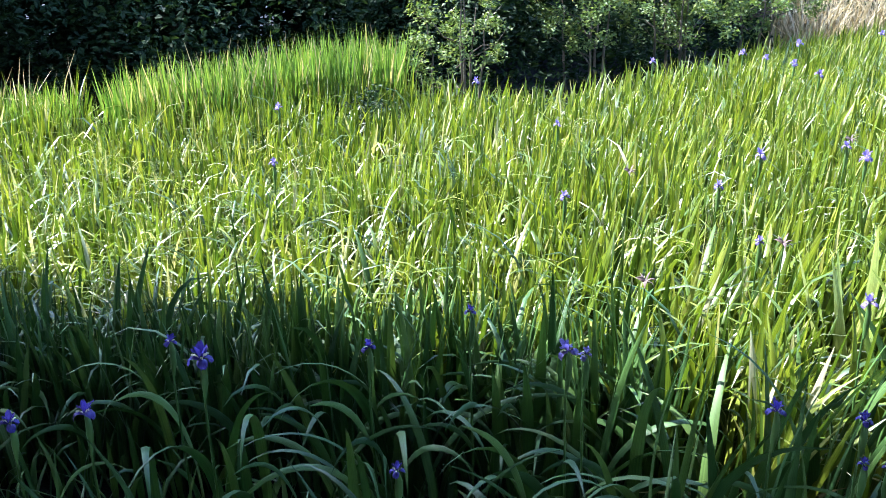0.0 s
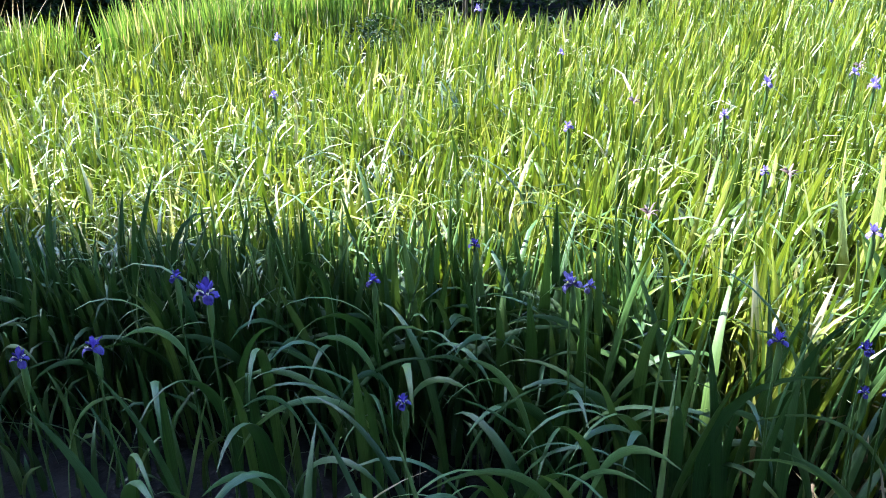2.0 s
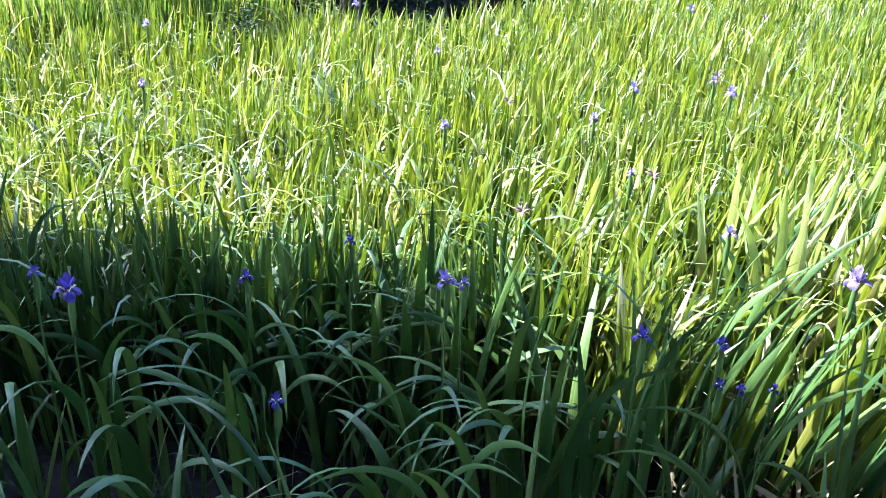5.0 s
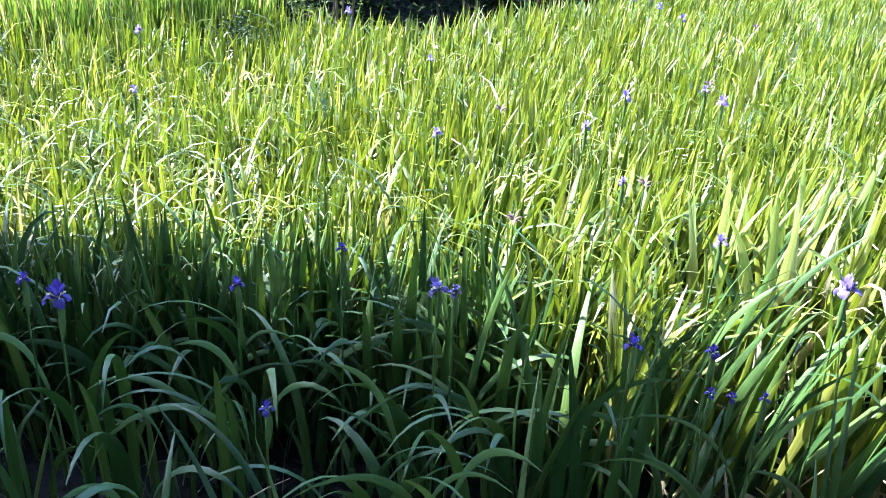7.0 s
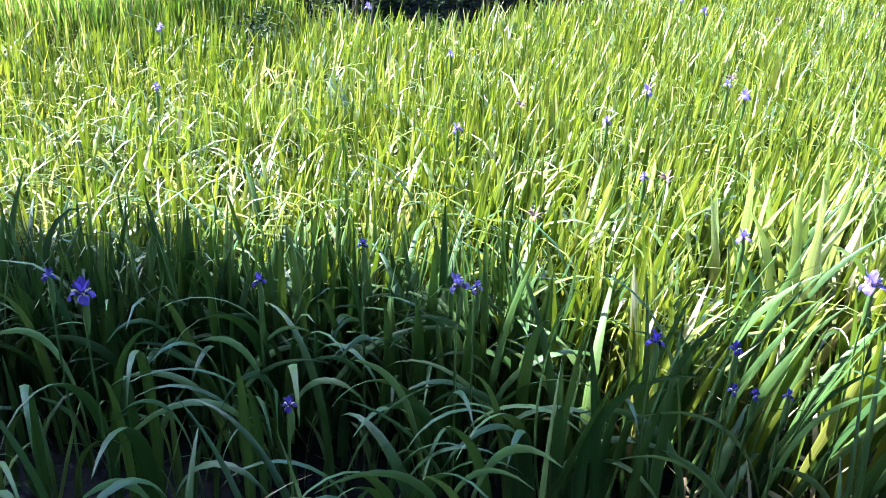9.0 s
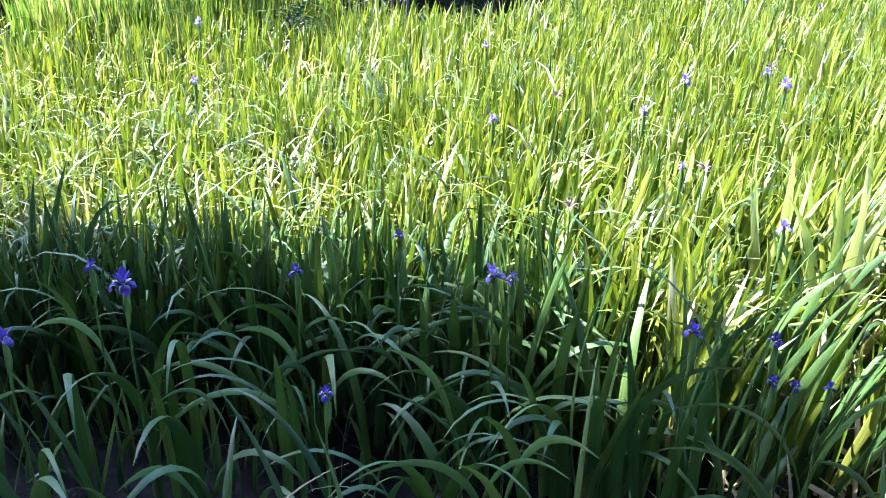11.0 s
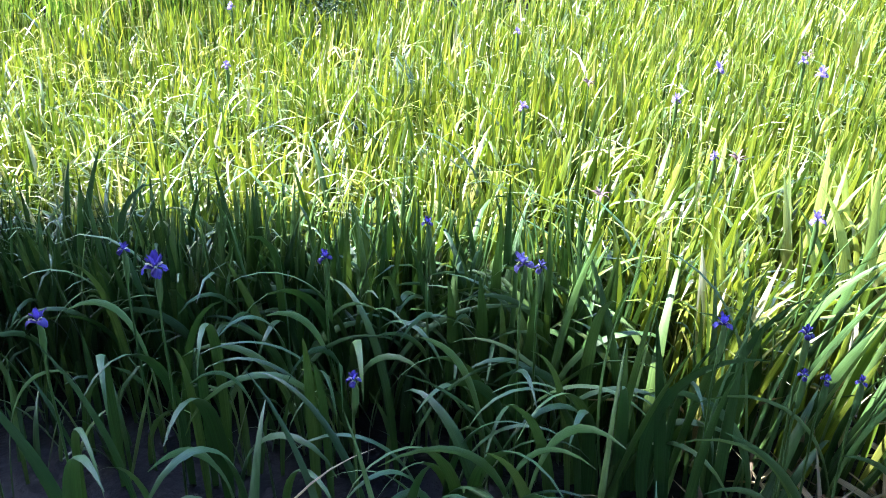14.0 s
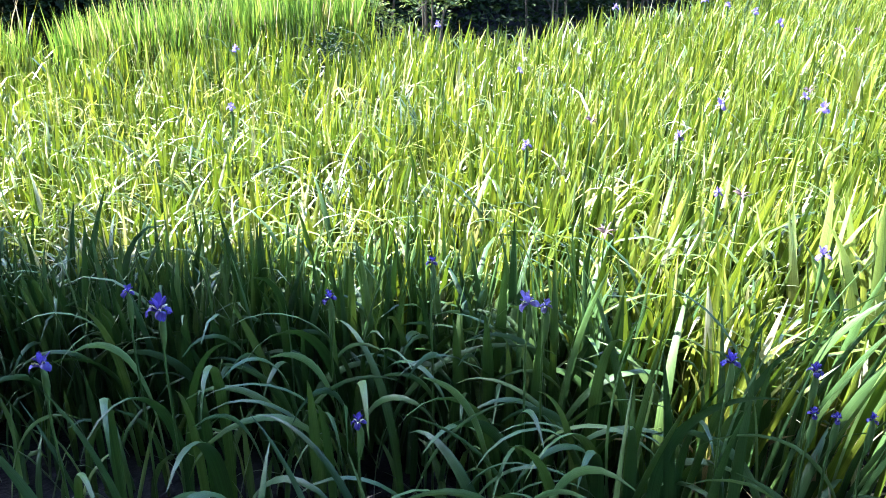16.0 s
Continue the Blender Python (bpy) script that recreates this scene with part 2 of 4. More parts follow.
def tube(path, radii, sides=8):
    """A bent, tapering round bar along a list of points."""
    path = [Vector(p) for p in path]
    verts, faces = [], []
    for i, p in enumerate(path):
        d = (path[min(i + 1, len(path) - 1)] - path[max(i - 1, 0)]).normalized()
        a = d.orthogonal().normalized() if i == 0 else (a - d * a.dot(d)).normalized()
        b = d.cross(a)
        for k in range(sides):
            q = 2 * math.pi * k / sides
            verts.append(p + (a * math.cos(q) + b * math.sin(q)) * radii[i])
    for i in range(len(path) - 1):
        for k in range(sides):
            k2 = (k + 1) % sides
            faces.append((i * sides + k, i * sides + k2, (i + 1) * sides + k2, (i + 1) * sides + k))
    return np.array([tuple(v) for v in verts]), np.array(faces)


def child(name, mesh, parent, m=None, label=""):
    ob = new(name, mesh)
    ob.parent = parent
    if m is not None:
        ob.matrix_basis = m
    return tagged(ob, label) if label else ob


# ---- ground and shallow water ----
def far_edge(x):
    """Where the iris bed ends, counted away from the path."""
    return np.interp(x, [-6, -3.2, -2.7, -2.6, -2.35, -2.25, -1.9, -0.8, -0.4, 0.5, 1.6, 2.7, 4.2, 5.8, 9], [6.9, 6.8, 6.75, 6.15, 6.15, 6.75, 6.8, 7.3, 7.3, 7.3, 8.0, 9.2, 11.0, 12.0, 12.6])


def ground():
    near = np.linspace(-16, 16, 97)
    far = np.array([20, 30, 60, 150, 400, 1200.0])
    xs = np.concatenate([-far[::-1], near, far])
    gx, gy = np.meshgrid(xs, xs + 5)
    z = np.array([noise.noise((x * 0.9, y * 0.9, 3.1)) * 0.035 + noise.noise((x * 3.7, y * 3.7, 8.0)) * 0.018 for x, y in zip(gx.ravel(), gy.ravel())])
    z = z + 0.16 * np.clip((gy.ravel() - far_edge(gx.ravel()) - 0.2) / 0.8, 0, 1) + 0.14 * np.clip((0.5 - gy.ravel()) / 0.4, 0, 1)
    k = len(xs)
    idx = np.arange(k * k).reshape(k, k)
    faces = np.stack([idx[:-1, :-1], idx[:-1, 1:], idx[1:, 1:], idx[1:, :-1]], 2).reshape(-1, 4)
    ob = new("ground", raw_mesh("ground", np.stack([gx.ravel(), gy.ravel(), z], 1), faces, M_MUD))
    tagged(ob, "wet mud of the iris bed, darkened for the deep shade", "ground", kind="structure")
    wx, wy = np.meshgrid(np.linspace(-7, 9, 8), np.linspace(0.3, 11.5, 8))
    idx = np.arange(64).reshape(8, 8)
    faces = np.stack([idx[:-1, :-1], idx[:-1, 1:], idx[1:, 1:], idx[1:, :-1]], 2).reshape(-1, 4)
    pond = new("water", raw_mesh("water", np.stack([wx.ravel(), wy.ravel(), np.full(64, -0.012)], 1), faces, M_WATER))
    tagged(pond, "shallow brown standing water between the plants", "water", kind="structure")


ground()


# ---- irises ----
def lean_field(x, y):
    """Neighbouring plants lean alike: to one side, more so in the open bed."""
    drift = np.array([noise.noise((a * 0.8, b * 0.8, 2.2)) for a, b in zip(x, y)])
    depth = np.array([noise.noise((a * 0.8, b * 0.8, 7.7)) for a, b in zip(x, y)])
    lx = 0.05 + 0.07 * np.clip((x + 0.4) / 1.8, 0, 1) + 0.06 * np.clip((x - 0.5) / 0.7, 0, 1) * np.clip((3.9 - y) / 1.2, 0, 1) + 0.10 * drift
    return lx, 0.07 * depth


BUSH_GAP = (-0.54, 6.6, 0.30, 0.16)     # a gap left in the bed for the low bush


def front_row(x):
    """Where the open bed begins; before this line stand the single plants in the shade."""
    return np.interp(x, [-3, -1.8, -0.8, -0.2, 0.45, 0.65, 1.1, 1.6], [3.08, 2.99, 2.87, 2.77, 2.50, 2.30, 2.0, 1.9])


def field(seed, plants, per, y_min, y_max, rings, across, name, label):
    """The bed past the nearest plants: flat fans of leaves, each fan standing its own way."""
    rng = np.random.default_rng(seed)
    y = y_min + (y_max - y_min) * rng.random(plants * 4)
    x = (rng.random(plants * 4) * 2 - 1) * (y * 0.62 + 1.2) + 0.08 * y
    keep = (y < far_edge(x) + 0.15 * rng.standard_normal(len(x))) & (((x - BUSH_GAP[0]) / BUSH_GAP[2]) ** 2 + ((y - BUSH_GAP[1]) / BUSH_GAP[3]) ** 2 > 1)
    keep &= (y > front_row(x) - 0.22 * np.clip(0.5 - x, 0, 1)) & ~((x > 1.02) & (y < 2.85) & (rng.random(len(x)) < 0.85))
    x, y = x[keep][:plants], y[keep][:plants]
    n = len(x)
    size = np.array([noise.noise((a * 0.9, b * 0.9, 5.3)) for a, b in zip(x, y)])
    tall = 0.80 + 0.06 * size - np.abs(rng.normal(0, 0.09, n))
    fan = rng.uniform(0, math.pi, n)
    lx, ly = lean_field(x, y)
    lx, ly = lx + rng.normal(0, 0.035, n), ly + rng.normal(0, 0.035, n)
    x, y, tall, fan, lx, ly = (np.repeat(q, per) for q in (x, y, tall, fan, lx, ly))
    n = len(x)
    order = np.tile(np.linspace(-1, 1, per), n // per) + 0.2 * rng.standard_normal(n)
    left = np.clip((0.4 - x) / 1.6, 0, 1)             # shorter, finer leaves on this side of the bed
    mid = left * np.clip((5.6 - y) / 1.0, 0, 1)
    rank = np.clip((x - 0.7) / 0.6, 0, 1) * np.clip((4.0 - y) / 1.2, 0, 1)      # rank broad growth near the path
    length = tall * (1 - 0.10 * mid + 0.22 * left * np.clip((y - 5.3) / 1.2, 0, 1) * (np.abs(x + 2.45) > 0.3)) * (1 + 0.10 * rank) * (1 - 0.24 * order ** 2) * rng.uniform(0.82, 1.06, n)
    length *= 1 - 0.38 * np.exp(-((x - BUSH_GAP[0]) / 0.30) ** 2 - ((y - BUSH_GAP[1] + 0.28) / 0.2) ** 2)
    kind = rng.random(n)
    arched = (0.22 + 0.20 * mid) * np.where(y < front_row(x) + 0.1, 0.25, 1.0)
    bend = np.where(kind > 1 - arched, rng.uniform(1.7, 2.7, n), np.where(kind > 0.84 - arched, rng.uniform(0.5, 1.2, n), rng.uniform(0.05, 0.45, n)))
    length *= np.where(bend > 1.3, 1.16, 1.0)
    azim = fan + math.pi / 2 + np.where(rng.random(n) < 0.5, math.pi, 0) + rng.normal(0, 0.2, n)
    lx, ly = lx + np.cos(fan) * order * 0.17 + rng.normal(0, 0.06, n), ly + np.sin(fan) * order * 0.17 + rng.normal(0, 0.05, n)
    tilt = lx * np.cos(azim) + ly * np.sin(azim)
    edge = ly * np.cos(azim) - lx * np.sin(azim)
    width = rng.uniform(0.017, 0.033, n) * (1 - 0.15 * left) * (1 + 0.7 * rank * rng.random(n)) * np.where(bend > 1.3, 0.85, 1.0)
    sharp = np.where(bend > 0.4, rng.uniform(1.9, 3.3, n), rng.uniform(1.6, 3.5, n))
    base = np.stack([x + np.cos(fan) * order * 0.03, y + np.sin(fan) * order * 0.03, np.full(n, -0.03)], 1)
    twist, waist = rng.normal(0, 0.15, n), np.where(bend > 0.4, 0.6, 0.72)
    edge_row = (y < front_row(x) + rng.uniform(0.0, 0.34, n)) & (x < 0.75)      # front row: shade is put into its darker leaf colour
    for pick, mat, text in ((~edge_row, M_FIELD, label), (edge_row, M_SHADE_JOINED, "iris leaves along the front of the bed, coloured darker for shade")):
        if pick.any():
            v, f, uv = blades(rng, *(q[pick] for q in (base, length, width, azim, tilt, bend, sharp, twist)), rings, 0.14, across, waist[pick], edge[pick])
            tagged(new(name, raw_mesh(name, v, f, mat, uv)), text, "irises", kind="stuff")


field(11, 2200, 6, 1.75, 4.3, 10, 3, "iris_bed", "dense bed of sunlit green sword-shaped iris leaves")
field(12, 8500, 6, 4.2, 12.5, 7, 2, "iris_bed", "yellow-green iris leaves filling the far bed")


def side_bed():
    """The same bed running on to both sides of the part that is passed closest."""
    rng = np.random.default_rng(13)
    n = 24000
    y = rng.uniform(0.65, 7.2, n)
    x = rng.uniform(-7.0, 8.5, n)
    keep = (np.abs(x - 0.08 * y) > 0.62 * y + 1.1) | (y < 1.0)
    keep &= (y < far_edge(x)) & (np.abs(x) > 0.7 * y)
    x, y = x[keep], y[keep]
    n = len(x)
    bend = np.where(rng.random(n) < 0.6, rng.uniform(0.05, 0.4, n), rng.uniform(0.8, 2.4, n))
    v, f, uv = blades(rng, np.stack([x, y, np.full(n, -0.03)], 1), rng.normal(0.8, 0.06, n), rng.uniform(0.02, 0.034, n), rng.uniform(0, 6.28, n),
                      np.abs(rng.normal(0, 0.1, n)), bend, rng.uniform(2, 5, n), rng.normal(0, 0.4, n), 7, 0.14, 2, 0.7)
    tagged(new("iris_bed", raw_mesh("iris_bed", v, f, M_FIELD, uv)), "green iris leaves at the sides of the bed", "irises", kind="stuff")


side_bed()


def leaf_meshes(seed, kind, count):
    rng = np.random.default_rng(seed)
    made = []
    for i in range(count):
        one = np.ones(1)
        if kind == "upright":
            length, bend, sharp, tilt, width = rng.uniform(0.72, 0.95), rng.uniform(0.05, 0.4), rng.uniform(1.5, 3), 0.03, rng.uniform(0.027, 0.038)
        elif kind == "arching":
            length, bend, sharp, tilt, width = rng.uniform(0.72, 0.98), rng.uniform(1.5, 2.6), rng.uniform(1.8, 3.2), 0.06, rng.uniform(0.028, 0.042)
        else:
            length, bend, sharp, tilt, width = rng.uniform(0.7, 0.92), rng.uniform(1.7, 2.5), rng.uniform(6, 9), 0.08, rng.uniform(0.027, 0.038)
        v, f, uv = blades(rng, np.zeros((1, 3)), one * length, one * width, one * 0.0, one * tilt, one * bend, one * sharp,
                          one * rng.uniform(-1.1, 1.1), 15, 0.16, 3, 0.74 if kind == "upright" else 0.6)
        made.append(raw_mesh("leaf", v, f, M_SHADE_LEAF, uv))
    return made


UPRIGHT, ARCHING, BROKEN = leaf_meshes(1, "upright", 9), leaf_meshes(2, "arching", 10), leaf_meshes(3, "broken", 5)
plant_rng = random.Random(5)


def iris_plant(x, y, leaves, arch=0.4, height=1.0, lean=0.0, label="clump of green sword-shaped iris leaves in the mud"):
    r = plant_rng
    base = new("iris_plant")
    base.matrix_world = pose(x, y, 0, 0, 0, 0)
    tagged(base, label, "iris", group="irises along the path")
    fan = r.uniform(0, math.pi)
    for i in range(leaves):
        q = r.random()
        mesh = r.choice(ARCHING) if q < arch else r.choice(BROKEN) if q < arch + 0.10 else r.choice(UPRIGHT)
        o = (i + 0.5) / leaves * 2 - 1
        a = fan + math.pi / 2 + r.gauss(0, 0.35) + (math.pi if r.random() < 0.5 else 0)
        if lean > 0.08 and r.random() < 0.3 + 1.6 * (lean - 0.08):
            a = r.gauss(0.35, 0.7)
        k = height * r.uniform(0.85, 1.1)
        side = 0.15 * o * (1 if math.sin(a - fan) > 0 else -1)
        m = (Matrix.Translation((math.cos(fan) * o * 0.035, math.sin(fan) * o * 0.035, -0.03))
             @ Matrix.Rotation(lean + r.gauss(0, 0.05), 4, "Y") @ Matrix.Rotation(a, 4, "Z") @ Matrix.Rotation(side + r.gauss(0, 0.05), 4, "X")
             @ Matrix.Rotation(abs(r.gauss(0.0, 0.06)), 4, "Y") @ Matrix.Diagonal((k, k * r.uniform(0.7, 1.15), k, 1)))
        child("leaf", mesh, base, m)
    return base


hero_feet = []


def bowed_leaf(x, y, azim, tilt, bend, sharp, length, width, twist, mat=M_SHADE_LEAF):
    """One leaf of a plant at the front of the bed: foot, the way it leans, lean, bow, how late it bows, length, width, twist."""
    one = np.ones(1)
    r = np.random.default_rng(int(abs(x * 7919 + y * 104729)) % 99991)
    for fx, fy, base in hero_feet:
        if math.hypot(fx - x, fy - y) < 0.13:
            break
    else:
        fx, fy, base = x, y, new("iris_plant")
        base.matrix_world = pose(x, y, 0)
        tagged(base, "iris clump with long bowed green leaves", "iris", group="irises along the path")
        hero_feet.append((x, y, base))
    v, f, uv = blades(r, np.array([[x - fx, y - fy, -0.03]]), one * length, one * width * 0.95, one * azim, one * tilt, one * bend, one * sharp,
                      one * twist, 17, 0.16, 3)
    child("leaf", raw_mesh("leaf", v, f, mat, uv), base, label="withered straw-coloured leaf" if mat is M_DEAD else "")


bowed_leaf(-0.760, 2.342, -1.94, 0.06, 1.50, 2.85, 0.81, 0.044, 1.30)
bowed_leaf(-0.887, 2.502, -1.69, 0.11, 0.95, 2.51, 0.81, 0.027, -0.35)
bowed_leaf(-1.079, 2.871, -0.45, 0.17, 2.13, 2.11, 0.79, 0.018, -1.30)
bowed_leaf(-0.494, 2.000, -1.64, 0.11, 1.90, 2.55, 0.85, 0.044, -0.20)
bowed_leaf(-0.438, 1.893, -1.80, 0.20, 1.21, 1.94, 0.78, 0.036, 1.30)
bowed_leaf(-0.782, 1.649, -0.96, 0.09, 1.82, 3.10, 0.88, 0.044, 0.00)
bowed_leaf(-0.544, 1.607, -1.63, 0.10, 1.00, 2.62, 0.83, 0.018, -0.40)
bowed_leaf(-0.639, 1.774, -2.79, 0.11, 0.41, 2.42, 0.80, 0.022, 1.10)
bowed_leaf(-0.734, 1.640, -2.66, 0.11, 0.40, 2.44, 0.80, 0.036, 1.30)
bowed_leaf(-1.140, 2.080, -0.56, 0.16, 1.44, 2.06, 0.80, 0.017, -1.30)
bowed_leaf(-1.334, 2.016, -0.19, 0.12, 1.38, 2.52, 0.83, 0.016, -1.30)
bowed_leaf(-0.564, 2.037, -1.46, 0.12, 0.84, 2.39, 0.81, 0.026, 0.10)
bowed_leaf(-0.566, 2.124, -1.35, 0.12, 1.17, 2.48, 0.82, 0.030, 0.35)
bowed_leaf(-0.535, 2.209, -1.48, 0.00, 2.46, 2.84, 0.93, 0.032, 0.00)
bowed_leaf(-0.377, 2.043, -1.88, 0.12, 1.33, 2.53, 0.82, 0.025, 1.30)
bowed_leaf(-0.688, 2.302, -0.81, 0.12, 1.17, 2.43, 0.81, 0.025, 0.75)
bowed_leaf(-0.185, 2.270, -2.09, 0.11, 1.23, 2.49, 0.82, 0.044, 1.30)
bowed_leaf(-0.135, 1.477, 2.39, 0.11, 1.05, 2.51, 0.82, 0.021, 0.20)
bowed_leaf(-0.055, 1.651, 2.45, 0.14, 1.83, 2.44, 0.81, 0.022, 0.30)
bowed_leaf(-0.322, 1.311, 1.56, 0.13, 1.42, 2.44, 0.81, 0.033, 0.25)
bowed_leaf(-0.252, 1.991, -1.50, 0.10, 0.79, 2.53, 0.83, 0.032, 0.25)
bowed_leaf(-0.216, 2.030, -1.58, 0.14, 0.87, 2.27, 0.80, 0.025, 0.05)
bowed_leaf(0.009, 1.163, 2.07, 0.10, 0.81, 2.51, 0.88, 0.022, 0.00)
bowed_leaf(-0.400, 1.409, 0.05, 0.12, 1.13, 2.39, 0.82, 0.012, -0.35, M_DEAD)
bowed_leaf(-0.395, 2.282, -0.59, 0.18, 1.37, 1.88, 0.79, 0.018, -1.30)
bowed_leaf(-0.322, 2.578, -0.96, 0.18, 1.41, 1.85, 0.78, 0.020, -1.30)
bowed_leaf(-0.026, 2.142, 2.11, 0.14, 1.97, 2.51, 0.79, 0.027, 0.15)
bowed_leaf(0.337, 1.881, -2.86, 0.18, 1.01, 1.82, 0.79, 0.013, 1.30)
bowed_leaf(0.213, 1.693, 2.16, 0.15, 2.22, 2.46, 0.72, 0.036, 0.50)
bowed_leaf(0.294, 1.700, -2.53, 0.10, 1.60, 2.12, 0.86, 0.028, 1.30)
bowed_leaf(-0.024, 1.535, -1.26, 0.09, 0.84, 2.62, 0.83, 0.028, 0.40)
bowed_leaf(0.338, 1.660, -2.24, 0.17, 0.77, 2.06, 0.78, 0.030, -0.90)
bowed_leaf(0.385, 1.793, -2.21, 0.14, 0.94, 2.34, 0.82, 0.032, -0.80)
bowed_leaf(0.276, 1.731, -1.12, 0.09, 1.53, 2.91, 0.86, 0.039, -1.30)
bowed_leaf(0.209, 1.698, -1.07, 0.05, 1.54, 2.50, 0.82, 0.024, -1.30)
bowed_leaf(0.494, 2.090, -1.54, 0.01, 1.32, 3.27, 0.89, 0.036, 0.35)
bowed_leaf(0.563, 1.888, -1.90, 0.11, 1.10, 2.53, 0.83, 0.033, 0.30)
bowed_leaf(0.413, 1.512, 1.22, 0.12, 0.95, 2.44, 0.81, 0.019, 0.40)
bowed_leaf(-0.117, 2.414, -0.26, 0.18, 1.77, 1.62, 0.89, 0.023, -1.05)
bowed_leaf(0.538, 2.012, 2.52, 0.17, 2.17, 1.88, 0.80, 0.019, 0.70)
bowed_leaf(0.233, 2.019, -2.42, 0.09, 0.99, 2.49, 0.79, 0.044, 1.30)
bowed_leaf(-0.044, 2.002, -0.58, 0.17, 0.99, 1.94, 0.79, 0.013, -1.30)
bowed_leaf(0.465, 2.018, -2.19, 0.14, 0.89, 2.26, 0.80, 0.023, -0.55)
bowed_leaf(0.493, 2.646, -1.49, 0.14, 1.69, 2.03, 0.81, 0.042, 0.05)
bowed_leaf(1.029, 1.598, -2.94, 0.20, 0.87, 1.80, 0.77, 0.031, 1.30)
bowed_leaf(0.966, 1.583, -3.02, 0.12, 1.73, 2.63, 0.83, 0.017, 1.30)
bowed_leaf(1.137, 1.786, -3.00, 0.14, 1.89, 2.20, 0.89, 0.014, 1.30)
bowed_leaf(0.961, 2.375, 0.10, 0.28, 1.79, 2.35, 0.74, 0.044, -0.85)
bowed_leaf(0.398, 0.992, 1.36, 0.12, 1.25, 2.45, 0.82, 0.029, -0.35)
bowed_leaf(0.889, 1.501, -2.64, 0.13, 1.34, 2.41, 0.82, 0.028, 1.30)
bowed_leaf(0.886, 1.126, 1.13, 0.12, 1.24, 2.44, 0.81, 0.034, -0.45)
bowed_leaf(1.257, 1.592, -2.79, 0.17, 1.13, 1.97, 0.79, 0.028, 1.30)
bowed_leaf(1.094, 1.842, -1.09, 0.12, 0.95, 2.58, 0.82, 0.025, -1.30)
bowed_leaf(1.223, 1.995, 0.22, 0.17, 1.09, 2.39, 0.78, 0.044, -0.55)
bowed_leaf(1.056, 1.989, -0.09, 0.13, 0.72, 2.30, 0.82, 0.036, -0.95)
bowed_leaf(1.215, 1.574, 1.15, 0.11, 0.52, 2.43, 0.84, 0.025, -0.40)
bowed_leaf(1.094, 1.427, 1.23, 0.10, 0.65, 2.48, 0.90, 0.015, -0.35)
bowed_leaf(1.749, 2.777, 2.86, 0.44, -0.08, 2.56, 0.81, 0.044, 1.30)
bowed_leaf(1.445, 2.336, 2.38, 0.18, 0.60, 2.08, 0.81, 0.036, 1.05)
bowed_leaf(1.392, 2.557, -0.37, 0.20, 0.73, 1.91, 0.88, 0.034, -0.95)
bowed_leaf(1.684, 2.873, 1.01, 0.12, 1.25, 2.45, 0.77, 0.044, 0.00)
bowed_leaf(1.510, 2.961, -0.45, 0.27, 0.53, 1.62, 0.93, 0.026, -1.10)
bowed_leaf(1.519, 2.006, 1.65, 0.11, 0.47, 2.46, 0.81, 0.026, 0.15)
bowed_leaf(1.450, 2.776, -0.75, 0.29, 0.03, 2.46, 0.81, 0.044, -1.30)
bowed_leaf(1.784, 2.947, -0.84, 0.39, -0.12, 2.62, 0.78, 0.044, -1.30)
bowed_leaf(0.796, 1.878, 1.41, 0.14, 0.78, 2.27, 0.84, 0.026, -0.30)
bowed_leaf(0.976, 2.187, 1.27, 0.14, 1.37, 2.34, 0.81, 0.031, -0.45)
bowed_leaf(0.926, 2.158, 1.34, 0.14, 1.27, 2.30, 0.77, 0.027, -0.35)
bowed_leaf(0.675, 2.063, 1.13, 0.12, 1.50, 2.48, 0.83, 0.036, 0.30)
bowed_leaf(0.795, 2.461, -1.32, 0.04, 1.15, 3.07, 0.84, 0.023, 0.55)
bowed_leaf(0.272, 2.375, 1.18, 0.14, 1.04, 2.28, 0.84, 0.036, 0.00)
bowed_leaf(0.048, 3.798, -1.74, 0.10, 0.80, 2.52, 0.84, 0.033, 0.05)
bowed_leaf(-0.257, 3.087, 1.98, 0.12, 0.95, 2.42, 0.82, 0.036, 0.10)
bowed_leaf(-0.198, 2.677, -1.47, 0.08, 0.77, 2.61, 0.84, 0.033, -0.25)
bowed_leaf(-0.578, 3.245, -1.28, 0.14, 1.15, 2.32, 0.79, 0.033, -0.10)
bowed_leaf(-1.049, 2.829, 1.73, 0.13, 1.50, 2.42, 0.81, 0.031, 0.35)
bowed_leaf(-0.805, 2.970, -0.99, 0.11, 0.81, 2.47, 0.82, 0.029, 0.10)
bowed_leaf(0.635, 2.059, 2.26, 0.13, 0.57, 2.29, 0.86, 0.029, 0.55)
bowed_leaf(0.523, 2.382, 1.41, 0.13, 1.26, 2.39, 0.77, 0.031, -0.35)


def sword_leaf(foot, tip, width, sag=0.0, twist=0.0, mat=M_SHADE_LEAF):
    """A stiff leaf from its foot to its tip; sag: how far the tip turns over."""
    dx, dy = tip[0] - foot[0], tip[1] - foot[1]
    flat, tall = math.hypot(dx, dy), tip[2] + 0.03
    bowed_leaf(foot[0], foot[1], math.atan2(dy, dx), math.atan2(flat, tall) - 0.35 * sag, sag, 2.0, math.hypot(flat, tall) * (1 + 0.06 * sag), width, twist, mat)

